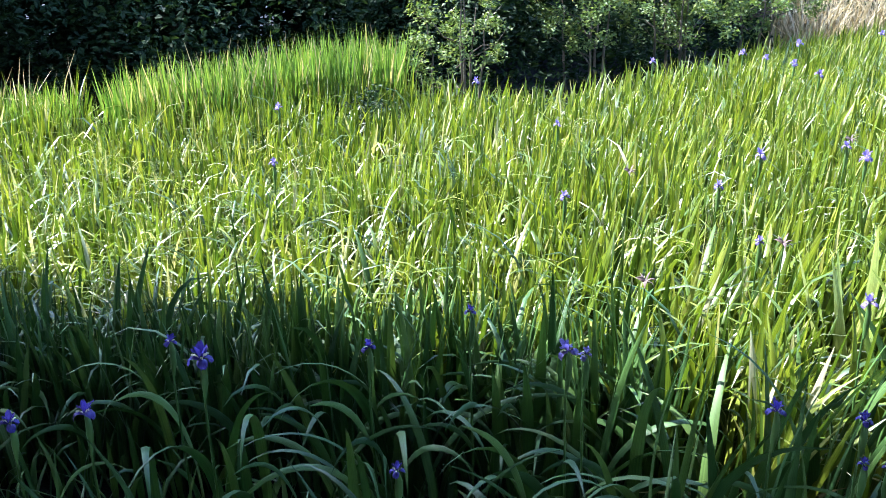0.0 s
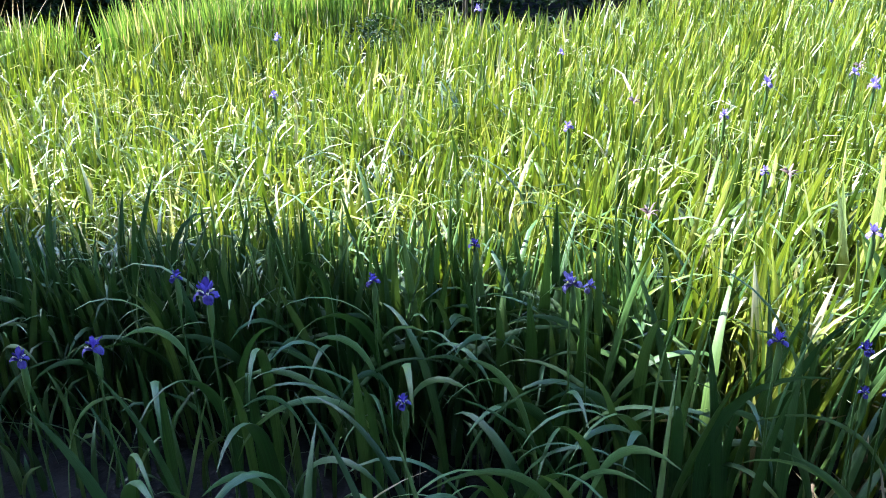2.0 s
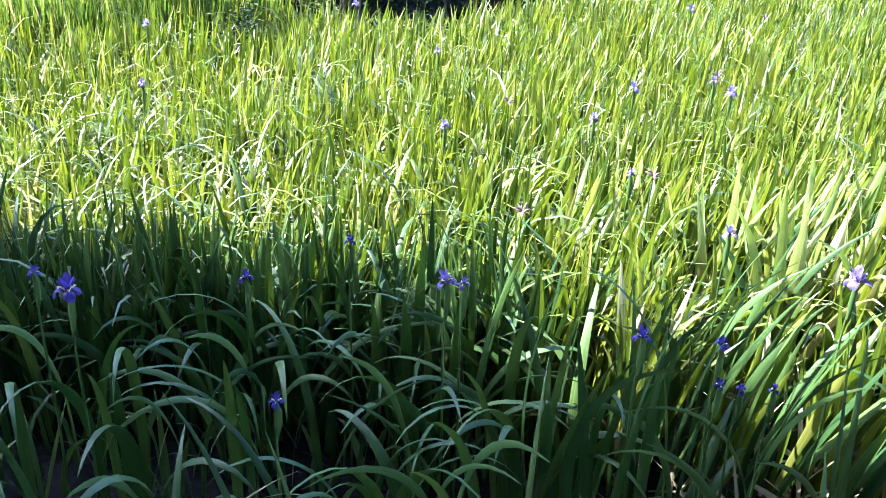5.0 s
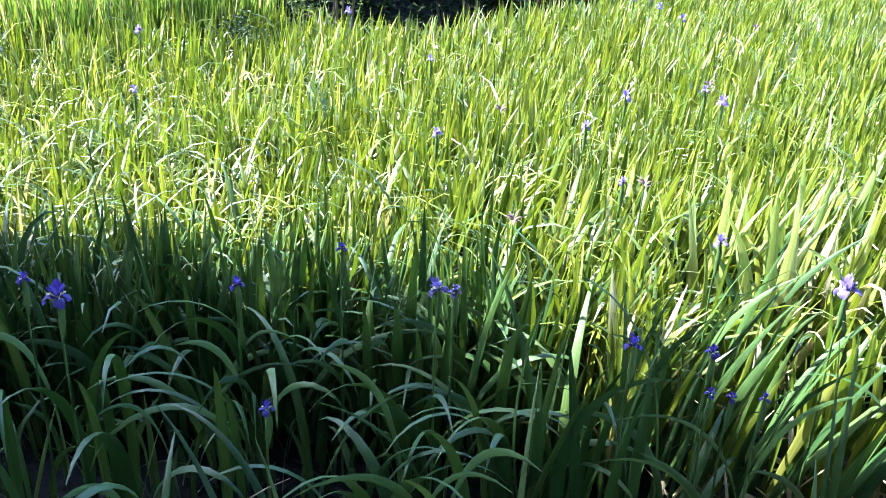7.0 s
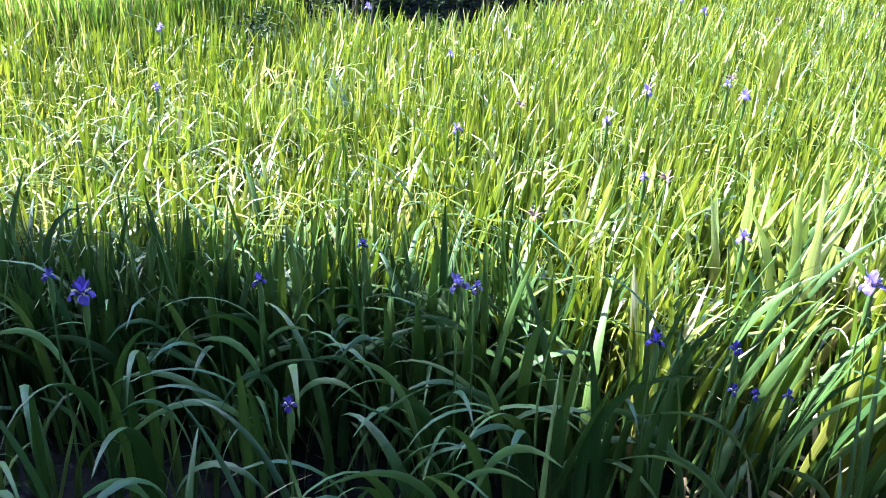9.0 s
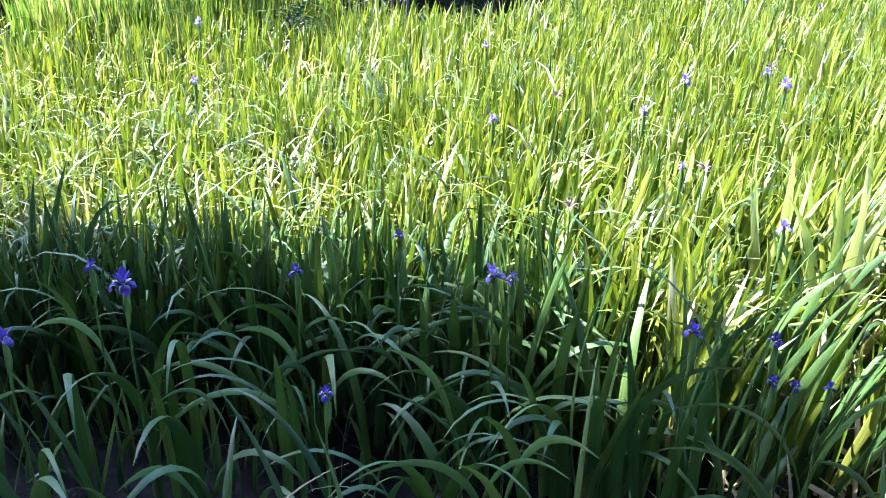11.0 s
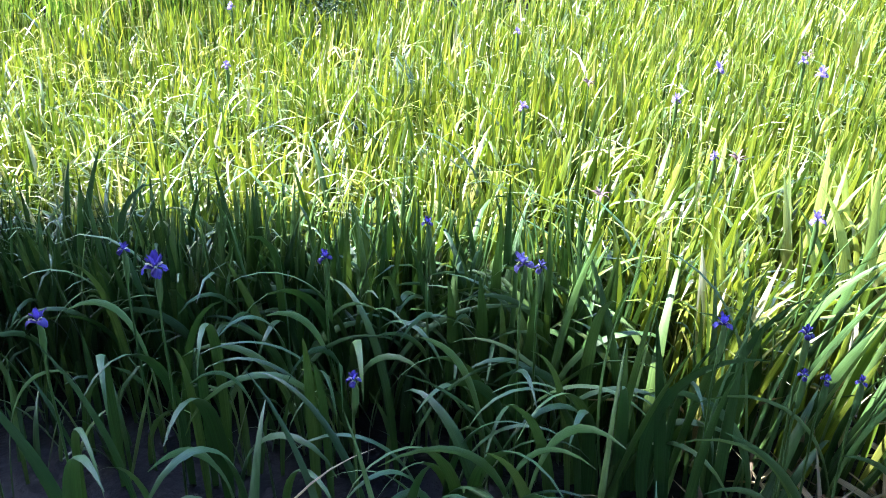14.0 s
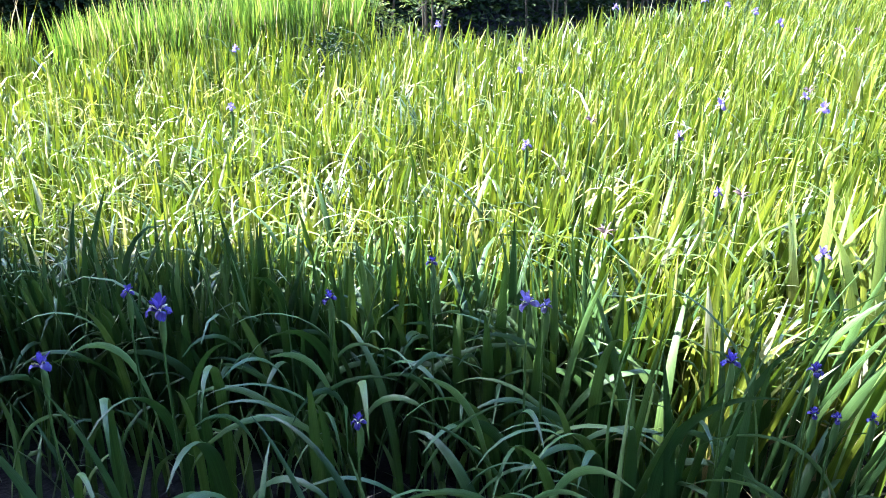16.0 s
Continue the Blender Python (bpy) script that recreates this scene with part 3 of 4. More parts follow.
def arcs():
    """Leaves at the very front that rise, turn over and hang: the crown of each arc, the side it falls to, its width."""
    r = random.Random(79)
    for x, y, z, fall, width in [(-0.69, 1.57, 0.52, 1, 0.036), (-0.62, 1.57, 0.5, 1, 0.034), (-0.48, 1.55, 0.55, 1, 0.034), (-0.46, 1.66, 0.6, -1, 0.036), (-0.33, 1.76, 0.55, 1, 0.034), (-0.25, 1.69, 0.5, 1, 0.026), (0.03, 1.65, 0.6, -1, 0.04), (0.22, 1.61, 0.62, 1, 0.038), (0.1, 1.54, 0.55, 1, 0.034), (0.3, 1.55, 0.52, 1, 0.034), (-0.76, 1.72, 0.62, 1, 0.022), (-0.69, 1.98, 0.66, -1, 0.034), (-0.78, 1.98, 0.66, 1, 0.034)]:
        azim = -math.pi / 2 + fall * r.uniform(0.3, 1.0)
        length = z * 1.36
        foot = 0.18 * length
        bowed_leaf(x - math.cos(azim) * foot, y - math.sin(azim) * foot, azim, 0.04, 2.7, 2.9, length, width, r.gauss(0, 0.5))
    for x, y, azim in [(-1.02, 1.52, -0.6), (-0.90, 1.38, -0.9), (-0.78, 1.46, -0.4), (-0.66, 1.34, -0.7), (-0.98, 1.72, -0.5)]:      # leaves lying over, half in the mud
        for k in range(3):
            bowed_leaf(x + r.gauss(0, 0.02), y + r.gauss(0, 0.02), azim + r.gauss(0, 0.5), r.uniform(0.5, 0.9), r.uniform(0.3, 0.8), 1.6, r.uniform(0.34, 0.52), r.uniform(0.022, 0.032), r.gauss(0, 0.4))
    for _ in range(16):                              # lower arcs between them, three or four to a foot
        y = r.uniform(1.62, 2.5)
        x = r.uniform(-0.48 * (y - 1.4), 0.32 * y)
        tall = r.uniform(0.34, 0.52) + 0.14 * (y - 1.55)
        for k in range(r.randint(3, 4)):
            azim = -math.pi / 2 + r.uniform(-1.5, 1.5)
            bowed_leaf(x + r.gauss(0, 0.02), y + r.gauss(0, 0.02), azim, r.uniform(0.03, 0.22), r.uniform(1.8, 2.7), r.uniform(2.0, 3.2), tall * r.uniform(1.15, 1.5), r.uniform(0.026, 0.040), r.gauss(0, 0.7))


arcs()


def broad_plants():
    """Rank plants at the open end of the bed: stiff broad leaves fanning out in the sun, each plant from one foot."""
    r = random.Random(77)
    for fx, fy, aim in [(1.52, 2.56, -0.10), (1.66, 2.72, 0.10), (1.82, 2.62, 0.25), (1.40, 2.78, 0.0), (1.75, 2.95, 0.0), (2.0, 2.9, 0.2)]:
        for k in range(8):
            q = -0.33 + 0.66 * (k + r.uniform(-0.3, 0.3)) / 7 + aim
            tall = 0.86 - 0.35 * abs(q - aim) + r.uniform(-0.06, 0.04)
            sword_leaf((fx + r.gauss(0, 0.025), fy + r.gauss(0, 0.025)), (fx + math.tan(q) * tall, fy + r.uniform(-0.16, 0.10), tall), r.uniform(0.036, 0.054),
                       r.choice((0.05, 0.1, 0.2, 0.7)), r.gauss(-0.3, 0.3), M_BROAD_GLARE)


broad_plants()


def leaning_plants():
    """Plants at the edge of the path, lying over to the light and reaching past their neighbours."""
    r = random.Random(78)
    for fx, fy, dx, dy, tall, count in [(1.00, 2.02, 0.20, -0.20, 0.76, 5), (1.12, 1.92, 0.28, -0.16, 0.72, 5), (1.25, 2.00, 0.26, -0.14, 0.74, 4), (1.08, 2.22, 0.24, -0.20, 0.78, 4),
                                        (1.32, 1.78, 0.28, -0.12, 0.68, 4)]:
        for k in range(count):
            u, w = r.uniform(0.2, 1.45), r.uniform(0.0, 1.5)
            sword_leaf((fx + r.gauss(0, 0.03), fy + r.gauss(0, 0.03)), (fx + dx * u, fy + dy * w, tall * r.uniform(0.86, 1.06)), r.uniform(0.026, 0.040),
                       r.choice((0.1, 0.2, 0.4, 1.0)), r.gauss(-0.5, 0.8))
    for fx, fy in [(0.60, 1.98), (0.70, 1.90), (0.78, 2.02), (0.66, 1.80), (0.86, 1.92), (0.55, 1.86), (0.80, 1.80), (0.92, 2.08)]:
        for k in range(3):
            q = r.gauss(0.05, 0.16)
            tall = r.uniform(0.58, 0.84)
            sword_leaf((fx + r.gauss(0, 0.025), fy + r.gauss(0, 0.025)), (fx + math.tan(q) * tall, fy + r.gauss(-0.02, 0.07), tall), r.uniform(0.026, 0.038),
                       r.choice((0.1, 0.25, 0.9, 1.4, 1.7)), r.gauss(0.9, 0.6))


leaning_plants()


def near_plants():
    r = random.Random(21)
    spots = []
    for _ in range(20000):
        y = r.uniform(0.9, 3.3)
        x = r.uniform(-0.66 * y - 0.35, 0.74 * y + 0.55)
        depth = front_row(x) + 0.08 - y                  # how far before the open bed
        open_air = max(0.0, min(1.0, (x - 0.5) / 0.5))
        if depth < (-0.6 if x > 0.7 and r.random() < 0.15 else 0.0):
            continue
        rear = max(0.0, min(1.0, (0.62 - depth) / 0.3)) * (1 - 0.45 * open_air)  # the tall back rows of the shaded part
        gap = 0.40 - 0.315 * rear
        if all((x - a) ** 2 + (y - b) ** 2 > gap * gap for a, b, _, _ in spots):
            spots.append((x, y, open_air, rear))
        if len(spots) >= 380:
            break
    for x, y, open_air, rear in spots:
        if (x < 0.5 and rear < 0.45) or (x > 1.1 and y > 2.0) or (x > 0.5 and r.random() < 0.5):         # left thin so the near-black mud reads as deep shade
            continue
        slant = max(0.0, min(1.0, (x - 1.05) / 0.3)) * max(0.0, min(1.0, y - 1.4))
        iris_plant(x, y, r.randint(3, 4) + round(3 * rear), arch=0.90 - 0.20 * open_air - 0.45 * rear,
                   height=0.80 - 0.12 * max(0.0, min(1.0, 0.3 - x)) + 0.14 * max(open_air, rear) * r.random(), lean=0.02 + 0.12 * open_air + 0.2 * slant)


near_plants()


def low_leaves():
    """Short young leaves and sheaths that fill the foot of the bed."""
    rng = np.random.default_rng(17)
    n = 620
    y = rng.uniform(2.15, 2.75, n)
    x = rng.uniform(-1, 1, n) * (0.75 * y + 0.6) + 0.04 * y
    bend = np.where(rng.random(n) < 0.5, rng.uniform(0.1, 0.6, n), rng.uniform(0.8, 2.2, n))
    v, f, uv = blades(rng, np.stack([x, y, np.full(n, -0.03)], 1), rng.uniform(0.16, 0.46, n), rng.uniform(0.014, 0.026, n), rng.uniform(0, 6.28, n),
                      np.abs(rng.normal(0.05, 0.18, n)), bend, rng.uniform(1.5, 3.5, n), rng.uniform(-1, 1, n), 7, 0.14, 3)
    tagged(new("iris_shoots", raw_mesh("iris_shoots", v, f, M_SHADE_JOINED, uv)), "short young iris leaves crowding the foot of the clumps", "irises", kind="stuff")


low_leaves()


def leaf_litter():
    """Last year's leaves, bleached and broken, lying and leaning between the clumps."""
    rng = np.random.default_rng(19)
    n = 2000
    y = rng.uniform(1.2, 5.2, n)
    x = rng.uniform(-1, 1, n) * (0.66 * y + 0.8) + 0.06 * y
    keep = (y > front_row(x)) | (x > 0.75)
    x, y = x[keep], y[keep]
    n = len(x)
    v, f, uv = blades(rng, np.stack([x, y, rng.uniform(0.0, 0.10, n)], 1), rng.uniform(0.2, 0.5, n), rng.uniform(0.01, 0.024, n), rng.uniform(0, 6.28, n),
                      rng.uniform(0.4, 1.3, n), rng.uniform(0.1, 0.7, n), rng.uniform(1, 3, n), rng.uniform(-1, 1, n), 6, 0.2, 3)
    v[:, 2] = np.maximum(v[:, 2], 0.005)
    tagged(new("leaf_litter", raw_mesh("leaf_litter", v, f, M_DEAD, uv)), "bleached dead iris leaves lying between the clumps", "dead leaves", kind="stuff")


leaf_litter()


def dry_leaves():
    """Leaves standing among the green ones, tips hanging over, in tufts; the pale colour imitates sun glare."""
    rng = np.random.default_rng(23)
    tufts = 130
    ty = rng.uniform(2.4, 6.5, tufts)
    tx = rng.uniform(-1, 1, tufts) * (0.56 * ty + 0.2) + 0.08 * ty
    x, y = (np.repeat(q, 7) + rng.normal(0, 0.06, tufts * 7) for q in (tx, ty))
    keep = (y > front_row(x) + 0.1) & (y < far_edge(x) - 0.3)
    x, y = x[keep], y[keep]
    n = len(x)
    v, f, uv = blades(rng, np.stack([x, y, np.full(n, -0.02)], 1), rng.uniform(0.68, 0.86, n), rng.uniform(0.010, 0.018, n), rng.normal(0.2, 1.3, n),
                      rng.uniform(0.0, 0.25, n), rng.uniform(1.5, 2.7, n), rng.uniform(1.8, 3.2, n), rng.normal(0, 0.4, n), 11, 0.2, 2)
    tagged(new("dry_leaves", raw_mesh("dry_leaves", v, f, M_GLARE, uv)), "tufts of iris leaves hanging over among the green, coloured pale as sun glare", "dead leaves", kind="stuff")


dry_leaves()


# ---- flowers ----
def petal_mesh(name, length, width, droop, cup, mat, lift):
    """A petal that rises by lift, then turns over by droop; its middle is widest."""
    rings, across = 8, 5
    verts, uvs, p, ang = [], [], np.array([0.006, 0.0]), lift
    for i in range(rings):
        s = i / (rings - 1)
        w = width * (0.18 + 0.82 * math.sin(math.pi * min(1, s * 0.88 + 0.06)) ** 1.1)
        for k in range(across):
            o = k / (across - 1) * 2 - 1
            verts.append((p[0], o * w / 2, p[1] - cup * w * o * o + 0.004 * math.sin(7 * s + 5 * o)))
            uvs.append((k / (across - 1), s))
        a = ang - droop * s ** 1.2
        p = p + np.array([math.cos(a), math.sin(a)]) * length / (rings - 1)
    idx = np.arange(rings * across).reshape(rings, across)
    faces = np.stack([idx[:-1, :-1], idx[1:, :-1], idx[1:, 1:], idx[:-1, 1:]], 2).reshape(-1, 4)
    return raw_mesh(name, verts, faces, mat, uvs)


def bloom_parts(mat):
    return (petal_mesh("fall", 0.064, 0.040, 2.9, 0.22, mat, 0.62), petal_mesh("standard", 0.056, 0.029, 0.55, -0.3, mat, 1.45),
            petal_mesh("crest", 0.034, 0.017, 0.6, 0.25, mat, 0.85))


SHADE_BLOOM, SUN_BLOOM = bloom_parts(M_PETAL_SHADE), bloom_parts(M_PETAL_SUN)
MARK = petal_mesh("mark", 0.030, 0.010, 1.1, 0.05, M_SIGNAL, 0.80)
sv, sf = tube([(0, 0, -0.03), (0.004, 0.002, 0.3), (-0.003, 0.004, 0.6), (0, 0, 0.76)], [0.0040, 0.0036, 0.0032, 0.0028], 7)
STEM = raw_mesh("stem", sv, sf, M_STEM, sv[:, :2])
sv, sf = tube([(0, 0, 0.66), (0.003, 0.002, 0.70), (0.004, 0.002, 0.735), (0, 0, 0.77)], [0.004, 0.009, 0.008, 0.003], 7)
SPATHE = raw_mesh("spathe", sv, sf, M_STEM, sv[:, :2])
flower_rng = random.Random(9)


def iris_flower(x, y, z, size=1.0, label="violet-blue iris flower with drooping petals on a green stem", petals=SHADE_BLOOM):
    fall_mesh, standard_mesh, crest_mesh = petals
    r = flower_rng
    base = new("iris_flower")
    k = z / 0.765
    base.matrix_world = pose(x, y, 0, 0, 0, 0)
    tagged(base, label, "flower", group="iris flowers")
    child("stem", STEM, base, Matrix.Diagonal((1, 1, k, 1)))
    child("spathe", SPATHE, base, Matrix.Diagonal((1, 1, k, 1)))
    turn = r.uniform(0, 2)
    size *= 0.78
    head = Matrix.Translation((0, 0, 0.765 * k)) @ Matrix.Rotation(r.gauss(0, 0.15), 4, "X") @ Matrix.Rotation(r.gauss(0, 0.15), 4, "Y")
    for i in range(3):
        a = turn + i * 2 * math.pi / 3
        q = size * r.uniform(0.9, 1.1)
        m = head @ Matrix.Rotation(a, 4, "Z") @ Matrix.Rotation(r.gauss(0, 0.15), 4, "Y")
        fall = child("fall", fall_mesh, base, m @ Matrix.Diagonal((q, q, q, 1)))
        child("mark", MARK, fall, Matrix.Translation((0, 0, 0.0025)), "cream-yellow mark on the petal")
        m = head @ Matrix.Rotation(a + math.pi / 3, 4, "Z") @ Matrix.Rotation(r.gauss(0, 0.12), 4, "Y")
        child("standard", standard_mesh, base, m @ Matrix.Diagonal((q, q, q, 1)))
        m = head @ Matrix.Rotation(a + 0.1, 4, "Z") @ Matrix.Translation((0, 0, 0.008))
        child("crest", crest_mesh, base, m @ Matrix.Diagonal((q, q, q, 1)))
    return base


# x, y, height over the mud and size of each bloom
for fx, fy, fz, size in [(-0.61, 1.97, 0.80, 0.85), (-0.86, 1.85, 0.72, 0.75), (-0.76, 2.20, 0.74, 0.50), (-0.22, 2.19, 0.72, 0.55), (-0.12, 1.68, 0.66, 0.50),
                         (-1.02, 1.81, 0.72, 0.60)]:
    iris_flower(fx, fy, fz, size, "violet-blue iris flower in the shade, its petals coloured darker for it")
for fx, fy, fz, size in [(0.06, 2.28, 0.78, 0.45), (0.72, 1.74, 0.76, 0.60), (0.93, 1.76, 0.72, 0.50), (0.90, 1.68, 0.66, 0.38), (0.96, 1.69, 0.64, 0.36), (1.02, 1.65, 0.66, 0.38)]:
    iris_flower(fx, fy, fz, size)
for fx, fy, fz, size in [(0.29, 1.98, 0.80, 0.75), (0.34, 2.02, 0.77, 0.45), (1.35, 1.92, 0.80, 0.95), (1.17, 2.29, 0.78, 0.65), (1.05, 2.84, 0.78, 0.50)]:
    iris_flower(fx, fy, fz, size, "iris flower with drooping petals on a green stem, coloured pale for sun", SUN_BLOOM)
for fx, fy, fz, size in [(1.45, 4.02, 0.80, 0.75), (1.89, 3.92, 0.80, 0.85), (1.87, 4.08, 0.82, 0.60), (1.11, 3.52, 0.79, 0.60), (0.47, 3.44, 0.78, 0.60), (-0.82, 4.11, 0.78, 0.60),
                         (-1.04, 5.51, 0.80, 0.75), (0.61, 4.82, 0.80, 0.60), (0.22, 6.45, 0.80, 0.80), (1.61, 6.99, 0.85, 0.80), (2.53, 7.67, 0.82, 0.90), (2.67, 7.50, 0.80, 0.75)]:
    iris_flower(fx, fy, fz, size, "iris flower standing in bright sun, its petals coloured paler for it", SUN_BLOOM)
for fx, fy, fz, size in [(2.76, 7.12, 0.80, 0.80), (2.72, 6.52, 0.80, 0.85), (3.04, 7.77, 0.88, 1.00), (4.17, 8.68, 0.86, 0.95)]:
    iris_flower(fx, fy, fz, size, "iris flower standing in bright sun, its petals coloured paler for it", SUN_BLOOM)


# ---- withered blooms ----
def withered_petals():
    rng = np.random.default_rng(91)
    made = []
    for i in range(7):
        one = np.ones(1)
        v, f, uv = blades(rng, np.zeros((1, 3)), one * rng.uniform(0.03, 0.06), one * rng.uniform(0.008, 0.014), one * (i * 0.9), one * rng.uniform(0.2, 0.9),
                          one * rng.uniform(0.8, 2.4), one * rng.uniform(1, 2), one * rng.uniform(-1, 1), 6, 0.3, 3)
        made.append(raw_mesh("petal", v, f, M_WITHERED, uv))
    return made


WITHERED = withered_petals()
for fx, fy, fz in [(0.82, 3.88, 0.80), (1.14, 2.86, 0.80), (2.06, 4.46, 0.80), (3.2, 6.3, 0.82), (0.62, 2.62, 0.76)]:
    stalk = new("withered_iris")
    stalk.matrix_world = pose(fx, fy, 0)
    tagged(stalk, "withered brown iris bloom on a green stem", "flower", group="withered blooms")
    child("stem", STEM, stalk, Matrix.Diagonal((1, 1, fz / 0.80, 1)))
    for petal in WITHERED:
        child("petal", petal, stalk, Matrix.Translation((0, 0, fz * 0.95)))


# ---- reeds, shrubs, trees ----
def reeds():
    rng = np.random.default_rng(31)
    n = 3100
    s = rng.random(n)
    x = np.interp(s, [0, 1], [-4.6, -0.35])
    front = np.interp(x, [-4.6, -3.1, -1.9, -0.9, -0.3], [6.2, 6.2, 6.3, 6.9, 7.2])
    y = front + rng.random(n) ** 1.3 * 0.75
    lane = x / (0.945 * y + 0.33)                     # a narrow lane runs through the reeds
    keep = ~((lane > -0.428) & (lane < -0.382) & (rng.random(n) < 0.93))
    x, y = x[keep], y[keep]
    n = len(x)
    top = np.interp(x, [-4.5, -2.9, -2.4, -1.6, -0.9, -0.4], [0.84, 0.86, 1.00, 1.10, 1.18, 1.14])
    length = top * rng.normal(0.89, 0.06, n)
    azim = rng.uniform(0, 2 * math.pi, n)
    v, f, uv = blades(rng, np.stack([x, y, np.full(n, -0.03)], 1), length, rng.uniform(0.010, 0.017, n), azim, np.abs(rng.normal(0.02, 0.07, n)),
                      rng.uniform(0.0, 0.35, n), rng.uniform(1.5, 3, n), rng.uniform(-1.5, 1.5, n), 6, 0.1, 2, 0.8)
    tagged(new("reeds", raw_mesh("reeds", v, f, M_REED, uv)), "tall narrow green reeds with brown withered tips", "reeds", kind="stuff")


reeds()


def dead_reeds():
    rng = np.random.default_rng(33)
    n = 170
    x = np.concatenate([rng.uniform(-3.6, -2.75, 30), rng.uniform(-2.2, -0.4, n - 30)])
    y = np.interp(x, [-4.6, -3.1, -1.9, -0.9, -0.3], [6.3, 6.3, 6.4, 7.0, 7.3]) + rng.random(n) * 0.6
    v, f, uv = blades(rng, np.stack([x, y, np.full(n, -0.02)], 1), rng.uniform(0.75, 1.15, n), rng.uniform(0.006, 0.011, n), rng.uniform(0, 6.28, n),
                      np.abs(rng.normal(0.05, 0.1, n)), rng.uniform(0.0, 0.6, n), rng.uniform(1.5, 3, n), rng.uniform(-1.5, 1.5, n), 6, 0.1, 2, 0.8)
    tagged(new("dead_reeds", raw_mesh("dead_reeds", v, f, M_STRAW, uv)), "thin dead reed stalks standing among the green ones", "reeds", kind="stuff")


dead_reeds()


def leaf_cloud(rng, centres, radii, per, size, flat=0.5):
    """Small folded leaves gathered in loose clumps."""
    pts, rad = np.repeat(centres, per, 0), np.repeat(radii, per, 0)
    n = len(pts)
    d = rng.standard_normal((n, 3))
    d /= np.linalg.norm(d, axis=1)[:, None]
    pos = pts + d * rad * (rng.random((n, 1)) ** 0.45)
    along = rng.standard_normal((n, 3)) * np.array([1, 1, flat])
    along /= np.linalg.norm(along, axis=1)[:, None]
    up = rng.standard_normal((n, 3)) * 0.6 + np.array([0, 0, 1.0])
    side = np.cross(along, up)
    side /= np.linalg.norm(side, axis=1)[:, None] + 1e-6
    norm = np.cross(side, along)
    ln = size * rng.uniform(0.65, 1.25, (n, 1))
    wd = ln * rng.uniform(0.25, 0.36, (n, 1))
    mid = pos + along * ln * 0.45
    v = np.stack([pos, mid + side * wd - norm * wd * -0.3, pos + along * ln - norm * ln * 0.12, mid - side * wd - norm * wd * -0.3], 1).reshape(-1, 3)
    b = np.arange(n)[:, None] * 4
    f = np.concatenate([b + np.array([[0, 1, 2]]), b + np.array([[0, 2, 3]])], 1).reshape(-1, 3)
    uv = np.tile(np.array([[0.5, 0], [0, 0.5], [0.5, 1], [1, 0.5]]), (n, 1))
    return v, f, uv


def tree(name, x, y, height, spread, low, clumps, per, size, mat, seed, label, category, trunk=0.12, stems=1, limbs=7, loose=(0.16, 0.34)):
    """A woody plant: tapered stem or stems, limbs, and a crown of leaf clumps between low and height."""
    rng = np.random.default_rng(seed)
    base = new(name)
    base.matrix_world = pose(x, y, 0)
    tagged(base, label, category)
    for k in range(stems):
        ox, oy = (rng.uniform(-0.3, 0.3) * spread, rng.uniform(-0.3, 0.3) * spread) if stems > 1 else (0, 0)
        tall = height * rng.uniform(0.7, 0.85)
        path = [(ox * (1 + 0.5 * s) + rng.normal(0, 0.03) * s * height * 0.4, oy * (1 + 0.5 * s) + rng.normal(0, 0.03) * s * height * 0.4, -0.05 + s * tall) for s in np.linspace(0, 1, 7)]
        v, f = tube(path, [trunk * (1.25 if i == 0 else 1 - 0.13 * i) for i in range(7)], 9)
        child("trunk", raw_mesh("trunk", v, f, M_BARK), base)
    for k in range(limbs):
        a, z0 = rng.uniform(0, 6.28), rng.uniform(low * 0.8, height * 0.6)
        reach = spread * rng.uniform(0.5, 0.9)
        path = [(math.cos(a + 0.2 * s) * reach * s, math.sin(a + 0.2 * s) * reach * s, z0 + reach * 0.5 * s ** 0.8 + rng.normal(0, 0.03)) for s in np.linspace(0, 1, 5)]
        v, f = tube(path, [trunk * 0.45 * (1 - 0.2 * i) for i in range(5)], 6)
        child("limb", raw_mesh("limb", v, f, M_BARK), base)
    d = rng.standard_normal((clumps, 3))
    d /= np.linalg.norm(d, axis=1)[:, None]
    half = (height - low) / 2
    r = rng.random((clumps, 1)) ** 0.4
    c = d * r * np.array([spread, spread, half]) * 0.88 + np.array([0, 0, low + half])
    rad = spread * rng.uniform(*loose, (clumps, 1))
    v, f, uv = leaf_cloud(rng, c, rad, per, size)
    v[:, 2] = np.maximum(v[:, 2], 0.02)
    child("crown", raw_mesh("crown", v, f, mat, uv, False), base)
    return base


tree("shrub", 0.10, 7.9, 1.75, 0.66, 0.40, 46, 70, 0.040, M_SHRUB, 41, "leafy green shrub with several thin stems beside the iris bed", "shrub", 0.018, 5, 8, (0.08, 0.18))
tree("shrub", BUSH_GAP[0], BUSH_GAP[1], 0.72, 0.30, 0.46, 20, 26, 0.034, M_TREE, 44, "low green bush among the iris leaves", "shrub", 0.006, 3, 4, (0.2, 0.36))
tree("shrub", 1.5, 9.4, 1.7, 0.75, 0.62, 48, 70, 0.044, M_SHRUB, 42, "green shrub overhanging the edge of the bed", "shrub", 0.02, 4, 8, (0.08, 0.18))
tree("shrub", 2.6, 10.0, 1.7, 1.0, 0.58, 70, 70, 0.046, M_SHRUB, 45, "green shrub overhanging the edge of the bed", "shrub", 0.025, 4, 8, (0.08, 0.16))
